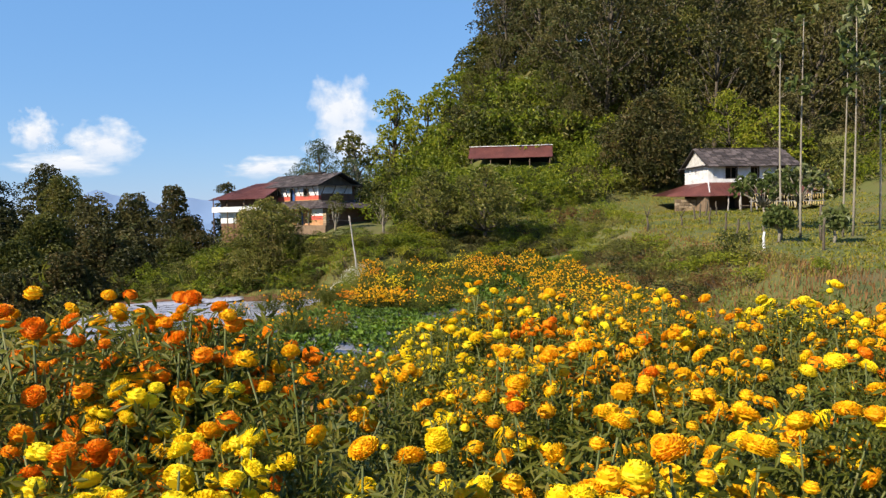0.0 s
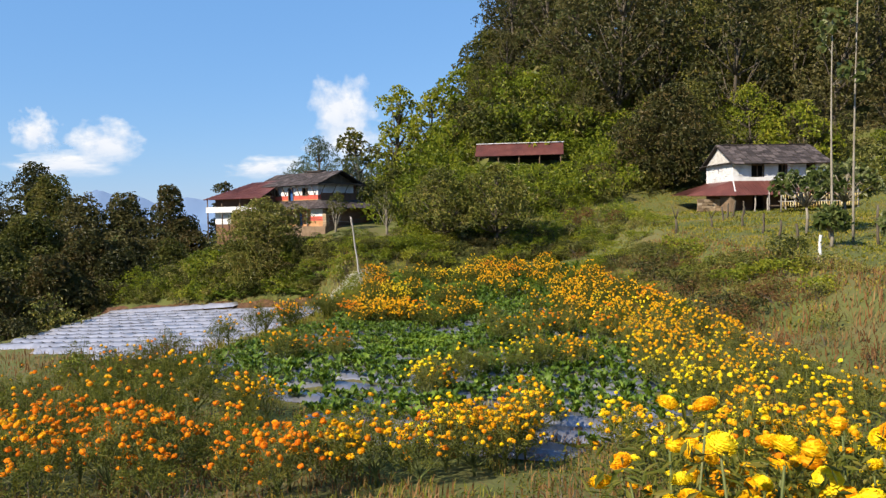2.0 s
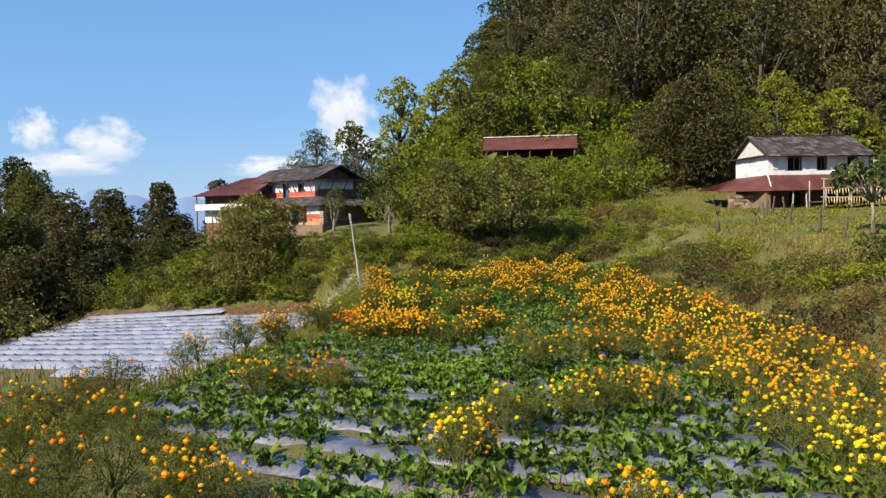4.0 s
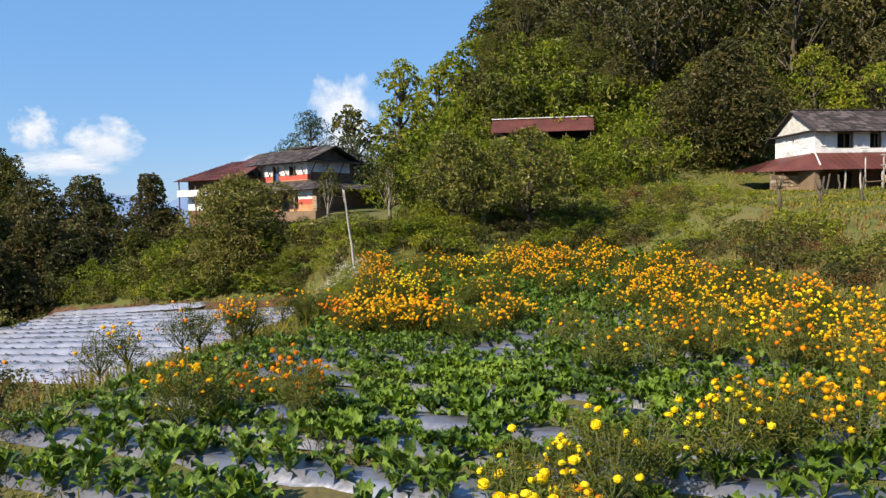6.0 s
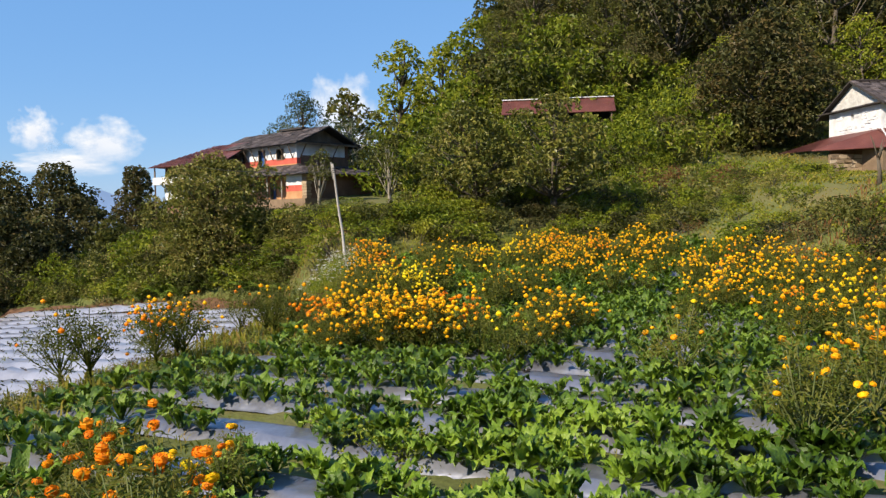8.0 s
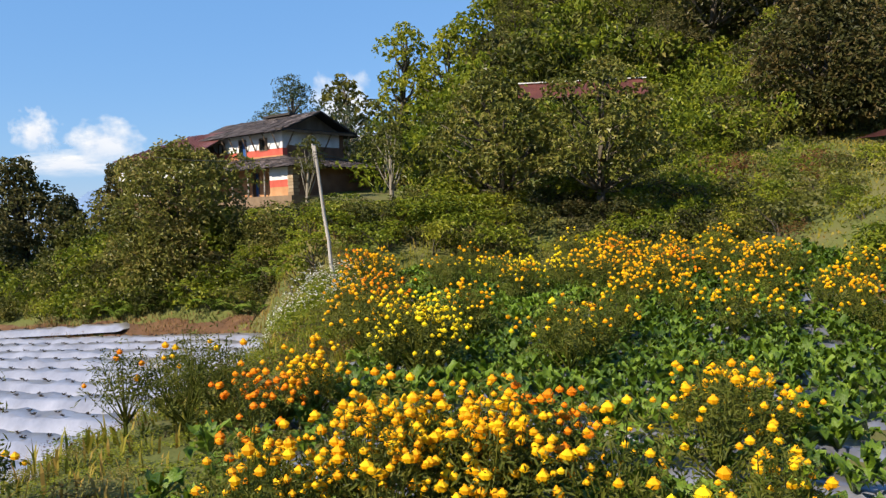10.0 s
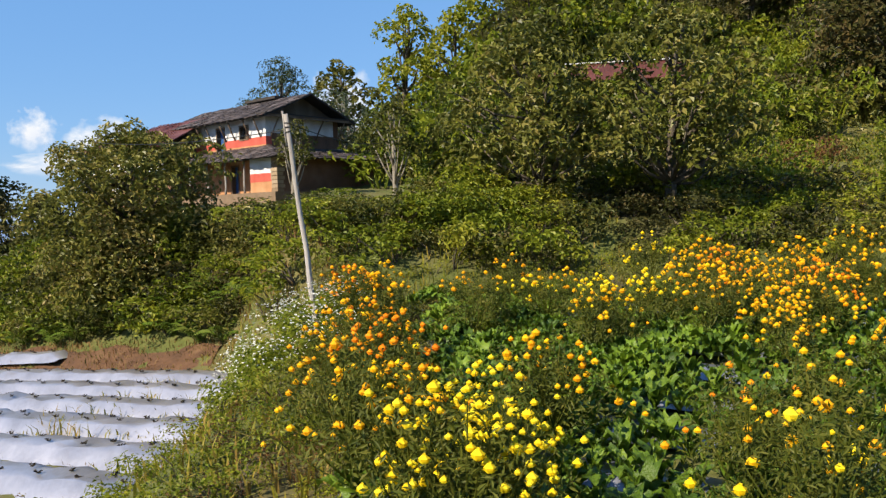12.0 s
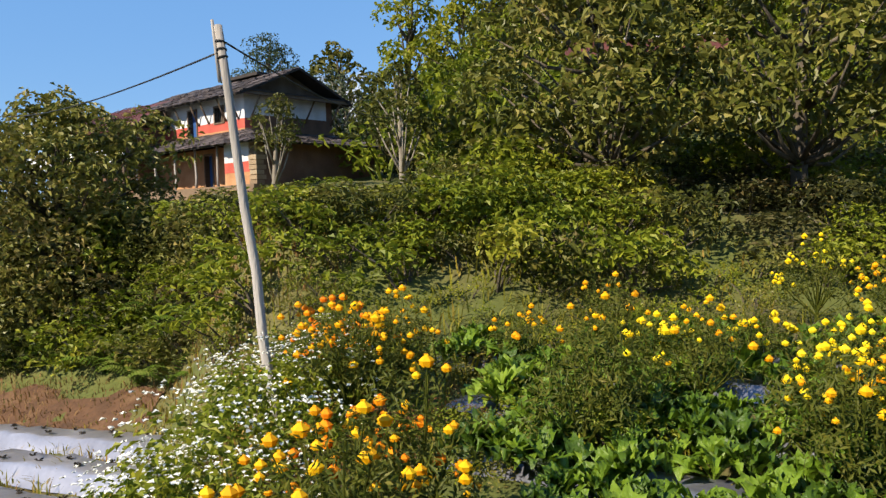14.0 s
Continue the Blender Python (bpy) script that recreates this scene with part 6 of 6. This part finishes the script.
M_FERN = leafy("fern_frond", [(0.0624, 0.117, 0.0117), (0.1092, 0.1794, 0.0195), (0.156, 0.2262, 0.0312), (0.2184, 0.2574, 0.0546)], 0.5, 0.4, 1.0)
FRONDS = [frond_mesh(i) for i in range(4)]
r_ = np.random.default_rng(77)
for x, y in scatter(77, -19, -8.5, 53, 61, 0.8, lambda x, y: far_line(x) + 2.2 < y < far_line(x) + 3.8, 34):
    fern = tagged(new("fern"), "green arching fern on the earth bank", "fern", "ferns of the bank")
    k = r_.uniform(0.9, 1.35)
    fern.matrix_basis = Matrix.LocRotScale((x, y, H(x, y) + 0.1), Euler((0, 0, r_.uniform(0, 6.28))), (k, k, k))
    for i in range(9):
        put("frond", FRONDS[i % 4], fern, pose(0, 0, 0, 0, r_.normal() * 8, i * 40 + r_.normal() * 9))


# ---- white-flowered weeds round the pole ----
def white_weed(seed):
    r = np.random.default_rng(seed)
    d = unit(r.normal(size=(420, 3)))
    C = d * [0.55, 0.55, 0.5] * r.uniform(0.6, 1.05, (420, 1)) + [0, 0, 0.32]
    v, f = leaves(C, unit(d + [0, 0, 0.6]), 0.085, 0.05, r)
    green = mesh_of("white_weed", v, f, M_GREEN)
    d = unit(r.normal(size=(120, 3)))
    d[:, 2] = np.abs(d[:, 2])
    C = d * [0.58, 0.58, 0.56] * r.uniform(0.95, 1.15, (120, 1)) + [0, 0, 0.36]
    w = leaves(C, unit(d * 0.3 + [0, 0, 1]), 0.042, 0.038, r, 0.05)
    w2 = leaves(C + [0.01, 0.012, 0.004], unit(d * 0.3 + [0, 0, 1]), 0.04, 0.034, np.random.default_rng(seed + 9), 0.05)
    return green, mesh_of("small_flowers", *join(w, w2), M_STRAW)


WHITES = [white_weed(i) for i in range(3)]
for i, (x, y) in enumerate(scatter(78, -7.4, -4.2, 41.5, 48, 0.55, lambda x, y: (x + 5.5) ** 2 + (y - 44.8) ** 2 * 0.6 < 2.6 and x < -4.4, 18)):
    weed = tagged(new("white_flowered_weed"), "bushy green weed covered with small white flowers", "weed", "white-flowered weeds by the pole")
    k = r_.uniform(0.7, 1.15)
    weed.matrix_basis = Matrix.LocRotScale((x, y, H(x, y)), Euler((0, 0, r_.uniform(0, 6.28))), (k, k, k))
    tagged(put("foliage", WHITES[i % 3][0], weed), kind="stuff")
    tagged(put("small_flowers", WHITES[i % 3][1], weed, label="tiny white flowers"), kind="stuff")

# ---- distance ----
# the blue base colour puts the haze of distance into the ridges
M_FAR = mat("far_blue_hills", [(0.1312, 0.205, 0.3444), (0.164, 0.246, 0.3936)], 1.0, 0.002, 0.01)


def build_hills():
    for nm, y, top, amp, x0, x1 in (("hills", 3400, 60, 60, -3600, -300), ("hills", 2600, -40, 40, -3000, -200)):
        xs = np.linspace(x0, x1, 90)
        zt = top + amp * (np.sin(xs * 0.004 + y) + 0.5 * np.sin(xs * 0.011) + 0.2 * np.sin(xs * 0.031))
        v, f = [], []
        for i, x in enumerate(xs):
            v += [(x, y, zt[i]), (x, y - 500, -400), (x, y + 500, -400)]
            if i:
                k = 3 * i
                f += [(k - 3, k, k + 1, k - 2), (k - 3, k - 1, k + 2, k)]
        tagged(put(nm, mesh_of(nm, v, f, M_FAR, True)), "hazy blue mountain ridge far across the valley", "mountain", kind="structure")


build_hills()


def cloud_material(seed):
    m = bpy.data.materials.new("cloud")
    m.use_nodes = True
    n, l = m.node_tree.nodes, m.node_tree.links
    n.remove(n["Principled BSDF"])
    tc = n.new("ShaderNodeTexCoord")
    mp = n.new("ShaderNodeMapping")
    mp.inputs["Location"].default_value = (seed, seed * 0.7, 0)
    l.new(tc.outputs["Object"], mp.inputs[0])
    nz = n.new("ShaderNodeTexNoise")
    nz.inputs["Scale"].default_value = 2.6
    nz.inputs["Detail"].default_value = 7
    nz.inputs["Roughness"].default_value = 0.55
    l.new(mp.outputs[0], nz.inputs["Vector"])
    sp = n.new("ShaderNodeSeparateXYZ")
    l.new(tc.outputs["Object"], sp.inputs[0])
    ln = n.new("ShaderNodeVectorMath")
    ln.operation = "LENGTH"
    l.new(tc.outputs["Object"], ln.inputs[0])
    a = n.new("ShaderNodeMath")
    a.operation = "MULTIPLY_ADD"
    a.inputs[1].default_value = 1.5
    l.new(nz.outputs[0], a.inputs[0])
    b = n.new("ShaderNodeMath")
    b.operation = "MULTIPLY_ADD"
    b.inputs[1].default_value = -1.25
    b.inputs[2].default_value = 0.12
    l.new(ln.outputs["Value"], b.inputs[0])
    l.new(b.outputs[0], a.inputs[2])
    rp = n.new("ShaderNodeMapRange")
    rp.inputs[1].default_value, rp.inputs[2].default_value = 0.02, 0.62
    l.new(a.outputs[0], rp.inputs[0])
    # glow stands for daylight on the cloud: whiter with height, bluish below
    em = n.new("ShaderNodeEmission")
    cr = n.new("ShaderNodeValToRGB")
    cr.color_ramp.elements[0].color = (0.74, 0.80, 0.92, 1)
    cr.color_ramp.elements[1].color = (0.95, 0.96, 0.98, 1)
    cr.color_ramp.elements[0].position, cr.color_ramp.elements[1].position = 0.0, 0.75
    k = n.new("ShaderNodeMath")
    k.operation = "MULTIPLY_ADD"
    k.inputs[1].default_value, k.inputs[2].default_value = 0.55, 0.45
    l.new(sp.outputs[1], k.inputs[0])
    k2 = n.new("ShaderNodeMath")
    k2.operation = "ADD"
    l.new(k.outputs[0], k2.inputs[0])
    k3 = n.new("ShaderNodeMath")
    k3.operation = "MULTIPLY_ADD"
    k3.inputs[1].default_value, k3.inputs[2].default_value = 1.2, -0.6
    l.new(nz.outputs[0], k3.inputs[0])
    l.new(k3.outputs[0], k2.inputs[1])
    l.new(k2.outputs[0], cr.inputs[0])
    l.new(cr.outputs[0], em.inputs[0])
    em.inputs[1].default_value = 0.58
    tr = n.new("ShaderNodeBsdfTransparent")
    mx = n.new("ShaderNodeMixShader")
    # lower part thins out, painting its fade into haze
    fade = n.new("ShaderNodeMapRange")
    fade.interpolation_type = "SMOOTHSTEP"
    fade.inputs[1].default_value, fade.inputs[2].default_value = -0.85, 0.05
    l.new(sp.outputs[1], fade.inputs[0])
    al = n.new("ShaderNodeMath")
    al.operation = "MULTIPLY"
    l.new(rp.outputs[0], al.inputs[0])
    l.new(fade.outputs[0], al.inputs[1])
    l.new(al.outputs[0], mx.inputs[0])
    l.new(tr.outputs[0], mx.inputs[1])
    l.new(em.outputs[0], mx.inputs[2])
    l.new(mx.outputs[0], n["Material Output"].inputs[0])
    return m


def cloud(x, y, z, w, h, seed):
    me = mesh_of("cloud", [(-1, -1, 0), (1, -1, 0), (1, 1, 0), (-1, 1, 0)], [(0, 1, 2, 3)], cloud_material(seed))
    ob = tagged(put("cloud", me), "white cumulus cloud low in the blue sky", "cloud", kind="structure")
    ob.matrix_basis = Matrix.LocRotScale((x, y, z), Euler((radians(90), 0, 0)), (w, h, 1))
    ob.visible_shadow = False


cloud(-560, 4300, 600, 300, 330, 1.0)
cloud(-530, 4310, 420, 330, 230, 6.0)
cloud(-2300, 4300, 500, 210, 200, 2.0)
cloud(-1930, 4320, 440, 330, 230, 3.3)
cloud(-2150, 4340, 330, 520, 130, 4.1)
cloud(-1000, 4340, 290, 330, 120, 7.4)
